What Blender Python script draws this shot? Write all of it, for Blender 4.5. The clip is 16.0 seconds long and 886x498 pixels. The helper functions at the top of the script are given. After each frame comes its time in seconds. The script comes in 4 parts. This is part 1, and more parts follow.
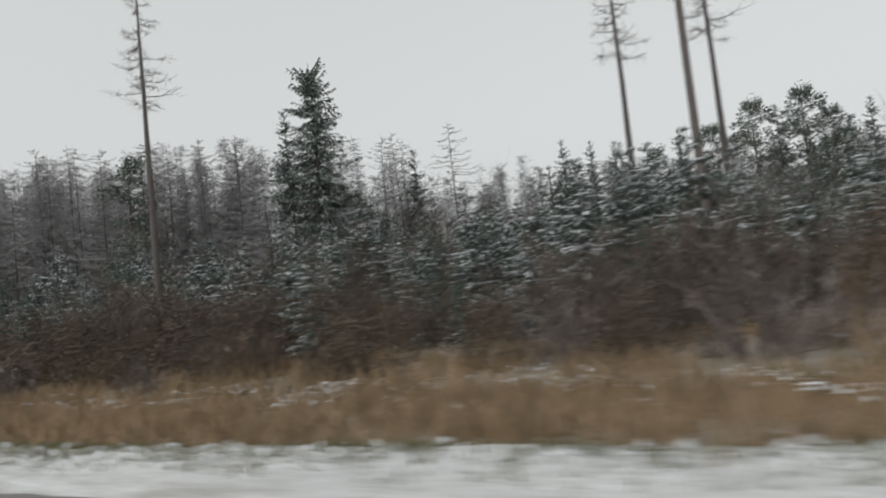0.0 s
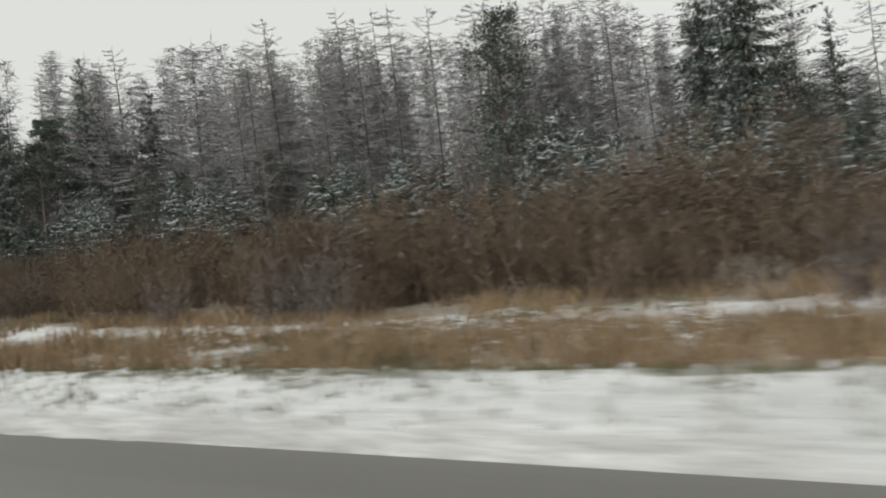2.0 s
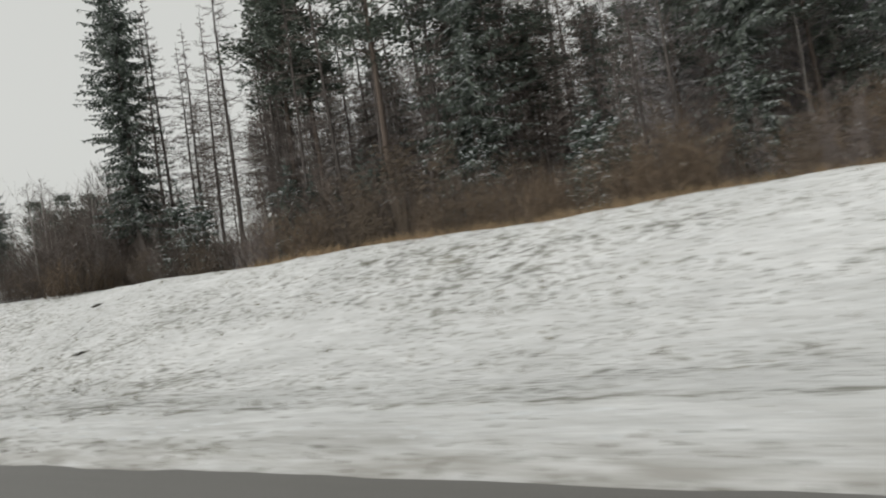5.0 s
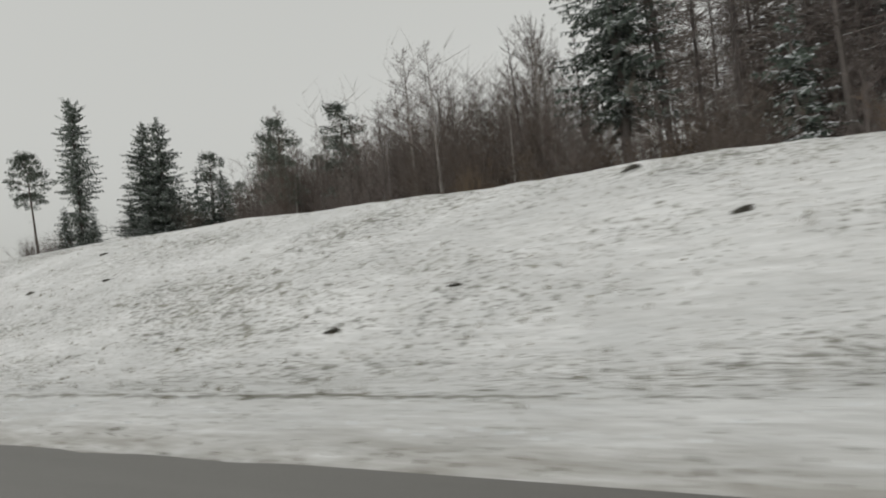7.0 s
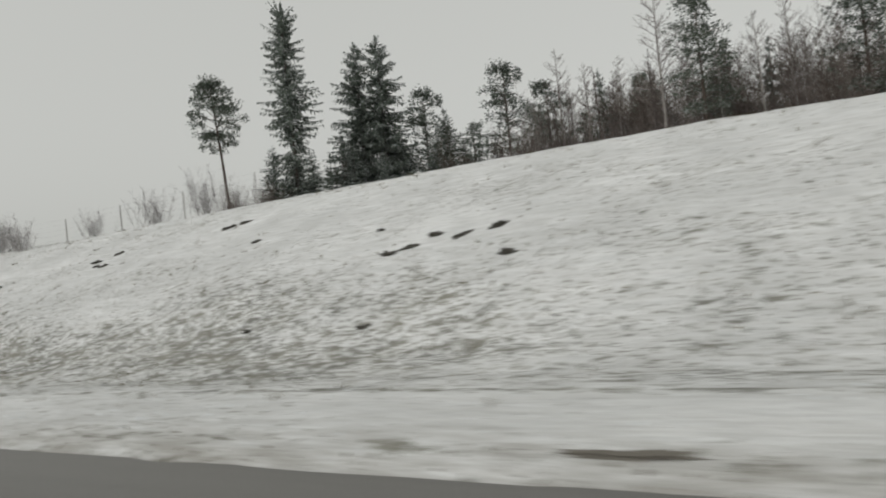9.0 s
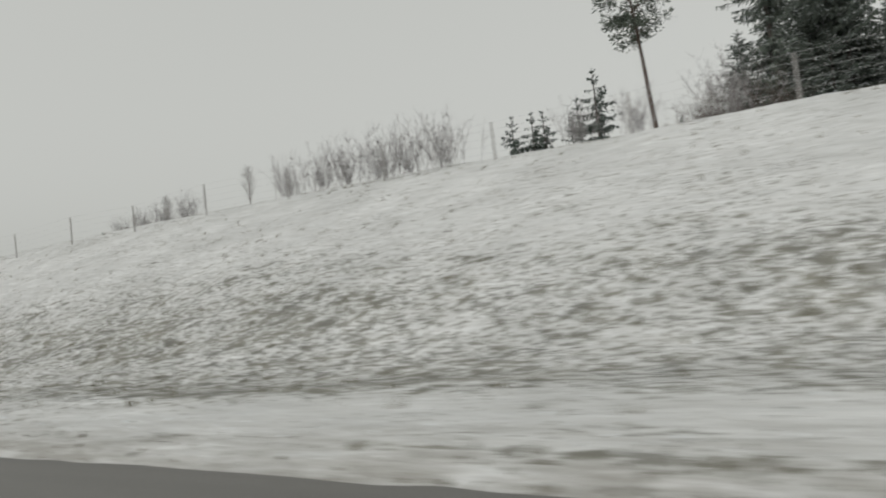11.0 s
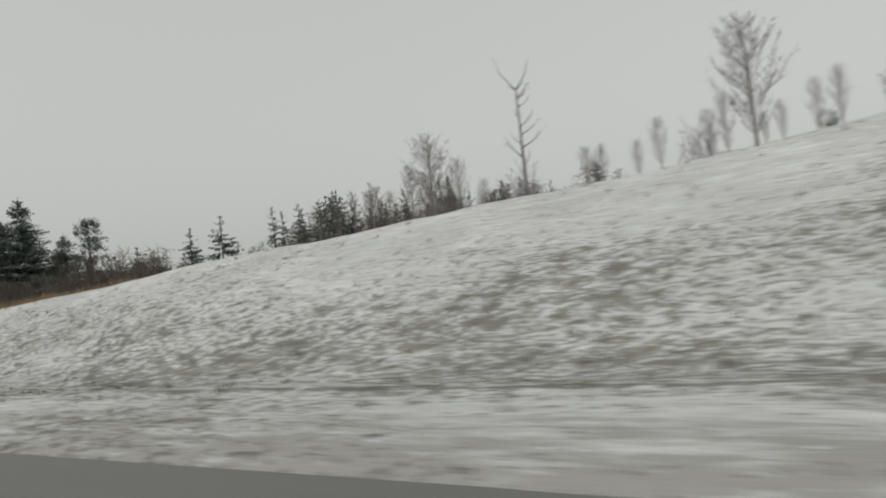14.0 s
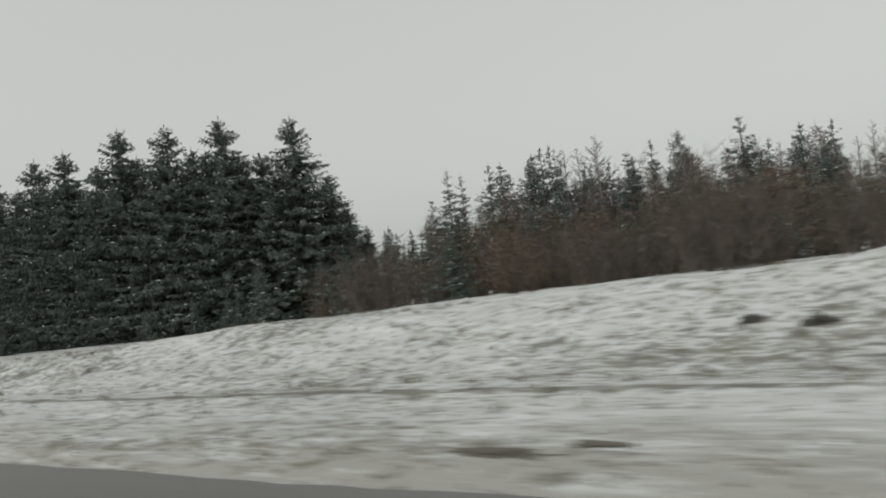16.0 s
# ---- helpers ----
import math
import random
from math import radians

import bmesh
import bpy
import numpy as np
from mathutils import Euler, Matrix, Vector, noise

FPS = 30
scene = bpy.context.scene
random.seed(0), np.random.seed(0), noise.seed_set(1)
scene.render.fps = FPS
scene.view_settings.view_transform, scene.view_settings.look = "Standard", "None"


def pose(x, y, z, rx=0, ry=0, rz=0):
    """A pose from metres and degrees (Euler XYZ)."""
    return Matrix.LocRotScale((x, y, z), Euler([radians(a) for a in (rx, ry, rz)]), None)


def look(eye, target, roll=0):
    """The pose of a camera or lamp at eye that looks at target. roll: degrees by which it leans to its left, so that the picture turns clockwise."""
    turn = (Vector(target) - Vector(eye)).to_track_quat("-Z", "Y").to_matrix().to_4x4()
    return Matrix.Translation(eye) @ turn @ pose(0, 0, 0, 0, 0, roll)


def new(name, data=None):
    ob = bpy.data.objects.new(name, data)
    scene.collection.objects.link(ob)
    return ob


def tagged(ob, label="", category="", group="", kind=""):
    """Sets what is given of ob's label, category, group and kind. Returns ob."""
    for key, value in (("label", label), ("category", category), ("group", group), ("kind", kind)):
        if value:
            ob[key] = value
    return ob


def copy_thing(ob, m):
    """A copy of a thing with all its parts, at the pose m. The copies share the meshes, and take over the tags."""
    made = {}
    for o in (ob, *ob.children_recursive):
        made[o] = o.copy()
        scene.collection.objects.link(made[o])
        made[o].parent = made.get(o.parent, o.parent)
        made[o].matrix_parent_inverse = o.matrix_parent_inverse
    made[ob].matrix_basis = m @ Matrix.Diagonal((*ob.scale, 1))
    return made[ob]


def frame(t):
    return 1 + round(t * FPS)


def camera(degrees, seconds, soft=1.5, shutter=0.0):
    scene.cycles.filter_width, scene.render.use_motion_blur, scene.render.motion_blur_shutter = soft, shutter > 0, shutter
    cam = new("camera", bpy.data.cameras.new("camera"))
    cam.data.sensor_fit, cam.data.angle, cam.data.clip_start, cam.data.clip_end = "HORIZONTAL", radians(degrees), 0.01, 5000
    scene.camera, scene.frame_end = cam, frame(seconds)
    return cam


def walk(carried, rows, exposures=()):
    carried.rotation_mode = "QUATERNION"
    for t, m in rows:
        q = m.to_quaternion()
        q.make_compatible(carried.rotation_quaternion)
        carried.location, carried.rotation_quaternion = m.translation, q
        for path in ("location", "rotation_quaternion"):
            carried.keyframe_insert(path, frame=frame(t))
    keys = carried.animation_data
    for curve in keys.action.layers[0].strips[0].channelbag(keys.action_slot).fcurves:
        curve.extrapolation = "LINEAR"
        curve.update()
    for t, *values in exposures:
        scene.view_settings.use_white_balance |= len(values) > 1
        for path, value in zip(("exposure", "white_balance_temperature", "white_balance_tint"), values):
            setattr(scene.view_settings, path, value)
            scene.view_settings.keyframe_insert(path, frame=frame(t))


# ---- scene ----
# ---- camera: a car window on a straight road, about 25 m/s towards -x ----
cam = camera(64.6, 16.0, soft=1.9, shutter=0.18)
EYE = 1.25
# seconds, x, pitch, roll, yaw
DRIVE = [
    (0.0, 0.00, 3.99, 6.29, 27.95),
    (0.5, -13.13, 1.74, 6.21, 29.35),
    (1.0, -25.83, -0.81, 6.08, 29.49),
    (1.5, -38.63, -0.49, 6.34, 29.08),
    (2.0, -51.46, 0.33, 6.44, 30.34),
    (2.5, -64.08, 1.18, 6.44, 31.98),
    (3.0, -76.63, 1.07, 6.59, 32.06),
    (3.5, -89.14, 1.32, 7.07, 32.09),
    (4.0, -101.66, 1.57, 7.55, 32.12),
    (4.5, -114.17, 1.82, 8.03, 32.15),
    (5.3, -134.20, 2.22, 8.80, 32.20),
    (5.5, -139.29, 2.62, 8.90, 32.99),
    (6.0, -151.70, 2.03, 8.19, 32.13),
    (6.5, -163.51, 1.25, 7.41, 33.96),
    (7.0, -174.49, 1.93, 6.38, 32.69),
    (7.5, -186.23, 1.58, 6.26, 32.47),
    (8.0, -198.18, 2.00, 5.90, 32.09),
    (8.5, -210.32, 2.47, 6.33, 31.71),
    (9.0, -222.65, 1.89, 6.28, 31.03),
    (9.5, -235.26, 1.68, 7.41, 29.37),
    (10.0, -247.86, 1.64, 6.90, 29.34),
    (10.5, -260.39, 1.90, 6.67, 30.00),
    (11.0, -272.91, 2.15, 6.43, 30.66),
    (11.5, -285.44, 2.41, 6.20, 31.32),
    (12.0, -297.96, 2.67, 5.97, 31.98),
    (12.5, -310.49, 2.92, 5.74, 32.64),
    (13.0, -323.26, 2.31, 6.05, 32.14),
    (13.5, -335.86, 2.73, 6.59, 32.74),
    (14.0, -348.63, 2.47, 6.42, 32.08),
    (14.5, -361.78, 2.92, 6.46, 32.49),
    (15.0, -374.87, 3.23, 6.17, 32.96),
    (15.5, -388.21, 2.45, 6.30, 31.47),
    (16.0, -401.67, 2.67, 6.62, 30.77)
]
walk(cam, [(t, pose(x, 0, EYE, 90 + p, r, yw)) for t, x, p, r, yw in DRIVE],
     exposures=[(0.0, 0.04, 6280, 11), (0.5, 0.16, 6400, 10), (1.5, 0.24, 6480, 9), (2.5, 0.16, 6500, 9), (3.0, 0.14, 6500, 9), (5.5, -0.03, 6500, 10), (7.0, -0.18, 6520, 10),
                (8.0, -0.24, 6520, 10), (10.0, -0.24, 6520, 9), (12.5, -0.26, 6480, 9), (14.5, -0.26, 6450, 9), (16.0, -0.18, 6440, 7)])

# ---- overcast winter sky and a weak, wide sun ----
SUN_UP, SUN_TURN = radians(38), radians(200)
world = bpy.data.worlds.new("winter_sky")
scene.world = world
world.use_nodes = True
wn, wl = world.node_tree.nodes, world.node_tree.links
sky = wn.new("ShaderNodeTexSky")
sky.sky_type, sky.sun_disc, sky.sun_elevation, sky.sun_rotation = "NISHITA", False, SUN_UP, SUN_TURN
sky.dust_density, sky.air_density = 6.0, 1.0
pale = wn.new("ShaderNodeHueSaturation")
pale.inputs["Saturation"].default_value = 0.06
pale.inputs["Value"].default_value = 0.05
cloud = wn.new("ShaderNodeMixRGB")
cloud.blend_type = "ADD"
cloud.inputs[0].default_value = 1.0
cloud.inputs[2].default_value = (0.497, 0.505, 0.478, 1)
wl.new(sky.outputs[0], pale.inputs["Color"])
wl.new(pale.outputs[0], cloud.inputs[1])
wl.new(cloud.outputs[0], wn["Background"].inputs[0])
wn["Background"].inputs[1].default_value = 1.0
sun = new("sun", bpy.data.lights.new("sun", "SUN"))
sun.data.energy, sun.data.angle, sun.data.color = 0.5, radians(25), (1.0, 0.97, 0.93)
sun.matrix_basis = look((0, 0, 50), (math.sin(SUN_TURN) * -math.cos(SUN_UP), math.cos(SUN_TURN) * -math.cos(SUN_UP), 50 - math.sin(SUN_UP)))

# ---- materials ----


def shader(name, rough=0.9, spec=0.3):
    m = bpy.data.materials.new(name)
    m.use_nodes = True
    b = m.node_tree.nodes["Principled BSDF"]
    b.inputs["Roughness"].default_value = rough
    b.inputs["Specular IOR Level"].default_value = spec
    return m, m.node_tree.nodes, m.node_tree.links, b


def noise_node(n, l, scale, detail=4.0, stretch=(1, 1, 1), rough=0.6):
    tc = n.new("ShaderNodeTexCoord")
    mp = n.new("ShaderNodeMapping")
    mp.inputs["Scale"].default_value = stretch
    t = n.new("ShaderNodeTexNoise")
    t.inputs["Scale"].default_value, t.inputs["Detail"].default_value, t.inputs["Roughness"].default_value = scale, detail, rough
    l.new(tc.outputs["Object"], mp.inputs[0])
    l.new(mp.outputs[0], t.inputs["Vector"])
    return t.outputs["Fac"]


def ramp(n, l, fac, lo, hi, a=0.0, b=1.0):
    r = n.new("ShaderNodeMapRange")
    r.inputs[1].default_value, r.inputs[2].default_value, r.inputs[3].default_value, r.inputs[4].default_value = lo, hi, a, b
    l.new(fac, r.inputs[0])
    return r.outputs[0]


def calc(n, l, op, a, b):
    c = n.new("ShaderNodeMath")
    c.operation = op
    for i, v in enumerate((a, b)):
        if isinstance(v, (int, float)):
            c.inputs[i].default_value = v
        else:
            l.new(v, c.inputs[i])
    return c.outputs[0]


def blend(n, l, fac, a, b):
    x = n.new("ShaderNodeMixRGB")
    for i, v in enumerate((fac, a, b)):
        if isinstance(v, (int, float)):
            x.inputs[i].default_value = v
        elif isinstance(v, tuple):
            x.inputs[i].default_value = (*v, 1)
        else:
            l.new(v, x.inputs[i])
    return x.outputs[0]


def relief(n, l, b, height, strength, dist):
    k = n.new("ShaderNodeBump")
    k.inputs["Strength"].default_value, k.inputs["Distance"].default_value = strength, dist
    l.new(height, k.inputs["Height"])
    l.new(k.outputs[0], b.inputs["Normal"])


def upward(n, l):
    g = n.new("ShaderNodeNewGeometry")
    s = n.new("ShaderNodeSeparateXYZ")
    l.new(g.outputs["Normal"], s.inputs[0])
    return s.outputs[2]


def plant_mat(name, c1, c2, snow=0.0, scale=1.5, tint=(0.62, 0.64, 0.65), hold=0.55):
    """Needles, twigs or bark of two tones; snow lies on what faces up."""
    m, n, l, b = shader(name, 0.85, 0.15)
    isl = n.new("ShaderNodeNewGeometry")
    who = n.new("ShaderNodeObjectInfo")
    mixed = calc(n, l, "ADD", calc(n, l, "MULTIPLY", isl.outputs["Random Per Island"], 0.6), calc(n, l, "MULTIPLY", noise_node(n, l, scale), 0.5))
    mixed = calc(n, l, "ADD", mixed, calc(n, l, "MULTIPLY", who.outputs["Random"], 0.3))
    col = blend(n, l, ramp(n, l, mixed, 0.25, 1.0), c1, c2)
    if snow > 0:
        lying = calc(n, l, "MULTIPLY", ramp(n, l, upward(n, l), 0.25, 0.75), ramp(n, l, noise_node(n, l, 2.3), 0.62 - 0.3 * snow, 0.70 - 0.3 * snow))
        col = blend(n, l, calc(n, l, "MULTIPLY", lying, hold), col, tint)
    l.new(col, b.inputs["Base Color"])
    return m


# needle, needle_green and pine_needle are lightened in colour to imitate haze
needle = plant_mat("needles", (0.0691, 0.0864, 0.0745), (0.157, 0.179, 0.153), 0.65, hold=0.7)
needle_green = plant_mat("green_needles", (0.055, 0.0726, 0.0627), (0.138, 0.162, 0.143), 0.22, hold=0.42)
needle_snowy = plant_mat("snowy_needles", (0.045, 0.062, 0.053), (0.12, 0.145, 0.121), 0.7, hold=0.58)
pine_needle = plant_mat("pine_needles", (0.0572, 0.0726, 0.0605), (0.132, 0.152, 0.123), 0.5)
# bark tone is lifted so its colour carries some of the haze
bark = plant_mat("bark", (0.0575, 0.0506, 0.0471), (0.138, 0.122, 0.112), 0.0, 6)
pine_bark = plant_mat("pine_bark", (0.06, 0.05, 0.043), (0.13, 0.103, 0.086), 0.0, 5)
birch_bark = plant_mat("birch_bark", (0.14, 0.12, 0.11), (0.34, 0.32, 0.30), 0.0, 3)
# bare twigs are lightened to put the wood's haze into their colour
twig = plant_mat("bare_twigs", (0.0874, 0.0739, 0.0672), (0.202, 0.171, 0.157), 0.3, 1.2)
# twigs greyed and lightened in place of haze over far larches and saplings
haze_grey_twig = plant_mat("haze_grey_twigs", (0.156, 0.148, 0.149), (0.336, 0.32, 0.324), 0.6, 1.2)
# frost on the twigs, with haze added by a lighter base colour
frost_haze_twig = plant_mat("frosted_haze_twigs", (0.168, 0.157, 0.155), (0.372, 0.353, 0.349), 0.7, 1.2)
dark_twig = plant_mat("dark_twigs", (0.055, 0.046, 0.04), (0.135, 0.11, 0.093), 0.2, 0.8)
brown_twig = plant_mat("brown_twigs", (0.07, 0.053, 0.038), (0.19, 0.142, 0.101), 0.08, 0.6)
dry_grass = plant_mat("dry_grass", (0.12, 0.092, 0.055), (0.38, 0.268, 0.165), 0.0, 0.12)
green_grass = plant_mat("green_grass", (0.06, 0.062, 0.033), (0.165, 0.155, 0.085), 0.0, 0.5)
tuft_mat = plant_mat("tuft_grass", (0.07, 0.066, 0.042), (0.19, 0.168, 0.108), 0.0, 0.5)
lying_snow = plant_mat("lying_snow", (0.52, 0.54, 0.55), (0.68, 0.70, 0.71), 0.0, 2)
brown_leaf = plant_mat("dry_brown_leaves", (0.055, 0.044, 0.035), (0.145, 0.114, 0.085), 0.0, 0.6)
clod_mat = plant_mat("wet_soil", (0.045, 0.043, 0.037), (0.115, 0.108, 0.092), 0.0, 4)
mud_mat = plant_mat("wet_verge_soil", (0.10, 0.092, 0.078), (0.20, 0.186, 0.16), 0.0, 3)


def ground_material():
    m, n, l, b = shader("snowy_ground", 0.8, 0.2)
    bare = n.new("ShaderNodeAttribute")
    bare.attribute_name = "bare"
    slush = n.new("ShaderNodeAttribute")
    slush.attribute_name = "slush"
    straw = n.new("ShaderNodeAttribute")
    straw.attribute_name = "straw"
    soil = blend(n, l, ramp(n, l, noise_node(n, l, 0.9, 6), 0.35, 0.7), (0.056, 0.054, 0.036), (0.152, 0.142, 0.094))
    litter = blend(n, l, ramp(n, l, noise_node(n, l, 1.6, 6), 0.3, 0.7), (0.085, 0.068, 0.04), (0.21, 0.156, 0.09))
    soil = blend(n, l, straw.outputs["Fac"], soil, litter)
    snow = blend(n, l, ramp(n, l, noise_node(n, l, 0.35, 6), 0.35, 0.65), (0.61, 0.619, 0.616), (0.77, 0.778, 0.775))
    snow = blend(n, l, ramp(n, l, noise_node(n, l, 5.0, 6, (0.22, 1, 1), 0.7), 0.42, 0.66, 0.0, 0.45), snow, (0.44, 0.452, 0.449))
    scraped = calc(n, l, "MULTIPLY", ramp(n, l, noise_node(n, l, 4.2, 7, (0.28, 1, 1), 0.7), 0.28, 0.68), slush.outputs["Fac"])
    snow = blend(n, l, scraped, snow, (0.35, 0.342, 0.32))
    clod = noise_node(n, l, 3.1, 6, (0.85, 1.0, 1.0), 0.66)
    speck = noise_node(n, l, 8.5, 4, (0.85, 1.0, 1.0), 0.62)
    broad = noise_node(n, l, 0.26, 4, (0.6, 1, 1))
    lie = calc(n, l, "ADD", calc(n, l, "MULTIPLY", broad, 0.36), calc(n, l, "ADD", bare.outputs["Fac"], 0.046))
    big = ramp(n, l, calc(n, l, "ADD", clod, lie), 0.91, 1.0)
    small = calc(n, l, "MULTIPLY", ramp(n, l, calc(n, l, "ADD", speck, lie), 0.90, 0.96), 0.85)
    l.new(blend(n, l, calc(n, l, "MULTIPLY", calc(n, l, "MAXIMUM", big, small), 0.78), snow, soil), b.inputs["Base Color"])
    relief(n, l, b, calc(n, l, "ADD", noise_node(n, l, 3.6, 8), calc(n, l, "MULTIPLY", speck, 0.4)), 0.9, 0.045)
    return m


def asphalt_material():
    m, n, l, b = shader("wet_asphalt", 0.55, 0.4)
    grit = noise_node(n, l, 60, 3)
    lane = noise_node(n, l, 0.7, 4, (0.05, 1, 1))
    salt = ramp(n, l, calc(n, l, "ADD", calc(n, l, "MULTIPLY", grit, 0.4), calc(n, l, "MULTIPLY", lane, 0.6)), 0.3, 0.75)
    l.new(blend(n, l, salt, (0.105, 0.102, 0.095), (0.185, 0.18, 0.168)), b.inputs["Base Color"])
    relief(n, l, b, grit, 0.3, 0.01)
    return m


def plain(name, c1, c2, rough=0.6, scale=8, metal=0.0, spec=0.4):
    m, n, l, b = shader(name, rough, spec)
    l.new(blend(n, l, ramp(n, l, noise_node(n, l, scale, 5), 0.3, 0.7), c1, c2), b.inputs["Base Color"])
    b.inputs["Metallic"].default_value = metal
    return m


ground_mat = ground_material()
asphalt = asphalt_material()

# ---- the lie of the land ----
CREST = [(90, -0.3), (-50, -0.3), (-66, -0.25), (-77, 0.2), (-83.4, 0.4), (-91, 0.75), (-95.6, 1), (-100, 1.2), (-115, 1.78), (-140, 2.3), (-150, 2.5),
         (-160, 2.63), (-168, 2.86), (-175, 3.31), (-180, 3.57), (-187, 3.77), (-196, 4.35), (-203, 4.64), (-222, 4.52), (-236, 4.81), (-250, 4.97), (-275, 4.85),
         (-283, 4.93), (-300, 5.3), (-310, 5.34), (-316, 5.14), (-325, 4.89), (-335, 4.48), (-341, 4.27), (-346, 4.01), (-350, 3.66), (-355, 3.31), (-360, 3.08),
         (-366, 2.88), (-372, 2.54), (-377, 2.16), (-384, 1.96), (-390, 1.83), (-397, 1.49), (-402, 0.92), (-408, 0.8), (-414, 0.73), (-420, 0.5), (-440, -0.25),
         (-480, -0.5), (-800, -0.5)]
CX, CZ = np.array([c[0] for c in CREST][::-1], float), np.array([c[1] for c in CREST][::-1])
EDGE = 3.55      # edge of the asphalt
VERGE = 5.1      # outer edge of the verge


def verge_end(x):
    """Outer edge of the flat verge."""
    return np.interp(x, [-420, -352, -300, -226, -202, -178, -140, -100, -90, -82, -77, -72, -65, -55, -40, -20, 0],
                     [6.4, 6.4, 6.1, 5.9, 5.6, 5.5, 5.3, 5.3, 7.0, 9.3, 9.3, 8.0, 6.5, 6.0, 5.6, 5.1, 4.9])


def crest_height(x):
    return np.interp(x, CX, CZ)


def land(x, y):
    """Height of the ground without its small unevenness."""
    x, y = np.asarray(x, float), np.asarray(y, float)
    zc = crest_height(x)
    yc = 10.8 + (zc - 0.52) / 0.415
    end = verge_end(x)
    y = np.where(y < end, np.where(y > 4.3, 4.3 + (y - 4.3) * (VERGE - 4.3) / (end - 4.3), y), np.where(y < 11, VERGE + (y - end) * (11 - VERGE) / (11 - end), y))
    bank = np.interp(y, [VERGE, 6.2, 7.6, 9.0, 10.0, 10.8], [0.10, 0.0, -0.12, 0.02, 0.26, 0.52]) + np.maximum(y - 10.8, 0) * 0.415
    bank = np.maximum(bank, np.interp(x, [-97, -89, -72, -66], [-1, 0.14, 0.14, -1]))
    back = np.maximum(y - yc, 0)
    hill = np.interp(x, [-375, -352, -228, -205], [0, 1, 1, 0])     # where the bank runs on up a gentler hillside
    top = np.maximum(zc, 0.10 - 0.09 * (y - VERGE)) + (1 - hill) * np.where(x < -380, -0.02, 0.022) * np.minimum(back, 45)
    top = top + hill * 0.97 * np.maximum(zc - 1.25, 0) / np.maximum(yc, 10) * np.minimum(back, 20)
    k = 0.25
    h = np.clip(0.5 + 0.5 * (top - bank) / k, 0, 1)
    soft = top * (1 - h) + bank * h - k * h * (1 - h)
    verge = np.interp(y, [EDGE, EDGE + 0.25, 4.3, VERGE], [0.0, 0.07, 0.10, 0.10])
    z = np.where(y < VERGE, verge, soft)
    return np.where(y < EDGE - 0.1, np.interp(y, [-3000, -30, -9, -8.6, EDGE - 0.2, EDGE - 0.1], [0, 0, 0.1, -0.08, -0.08, -0.02]), z)


def wobble(x, y):
    return (0.022 * np.sin(x * 1.9 + 3 * np.sin(y * 0.7)) * np.sin(y * 2.3 + 2 * np.sin(x * 0.31))
            + 0.012 * np.sin(x * 4.3 + y * 1.7 + 2 * np.sin(x * 0.9)) + 0.045 * np.sin(x * 0.63 + 1.3 * np.sin(y * 0.45)))


def height(x, y):
    x, y = np.asarray(x, float), np.asarray(y, float)
    return land(x, y) + wobble(x, y) * np.clip((y - 5.2) / 4, 0, 1)


def link_mesh(name, verts, faces, material, parent=None, label="", smooth=False):
    me = bpy.data.meshes.new(name)
    me.from_pydata(verts if isinstance(verts, list) else verts.tolist(), [], faces if isinstance(faces, list) else faces.tolist())
    me.materials.append(material)
    if smooth:
        me.polygons.foreach_set("use_smooth", [True] * len(me.polygons))
    me.update()
    ob = new(name, me)
    if parent is not None:
        ob.parent = parent
    if label:
        ob["label"] = label
    return ob


def grid_faces(nx, ny):
    i, j = np.meshgrid(np.arange(nx - 1), np.arange(ny - 1), indexing="ij")
    a = (i * ny + j).ravel()
    return np.stack([a, a + 1, a + ny + 1, a + ny], -1)


def meadow_edge(x):
    """Where the dead grass begins beside the flat verge."""
    return 0.14 * np.sin(x * 1.1 + 2 * np.sin(x * 0.37)) * (np.asarray(x) > -80) + np.interp(x, [-115, -98, -85, -77, -72, -65, -55, -40, -20, 0], [14.1, 12.3, 10.5, 9.8, 8.2, 6.5, 6.05, 5.65, 5.1, 4.9])


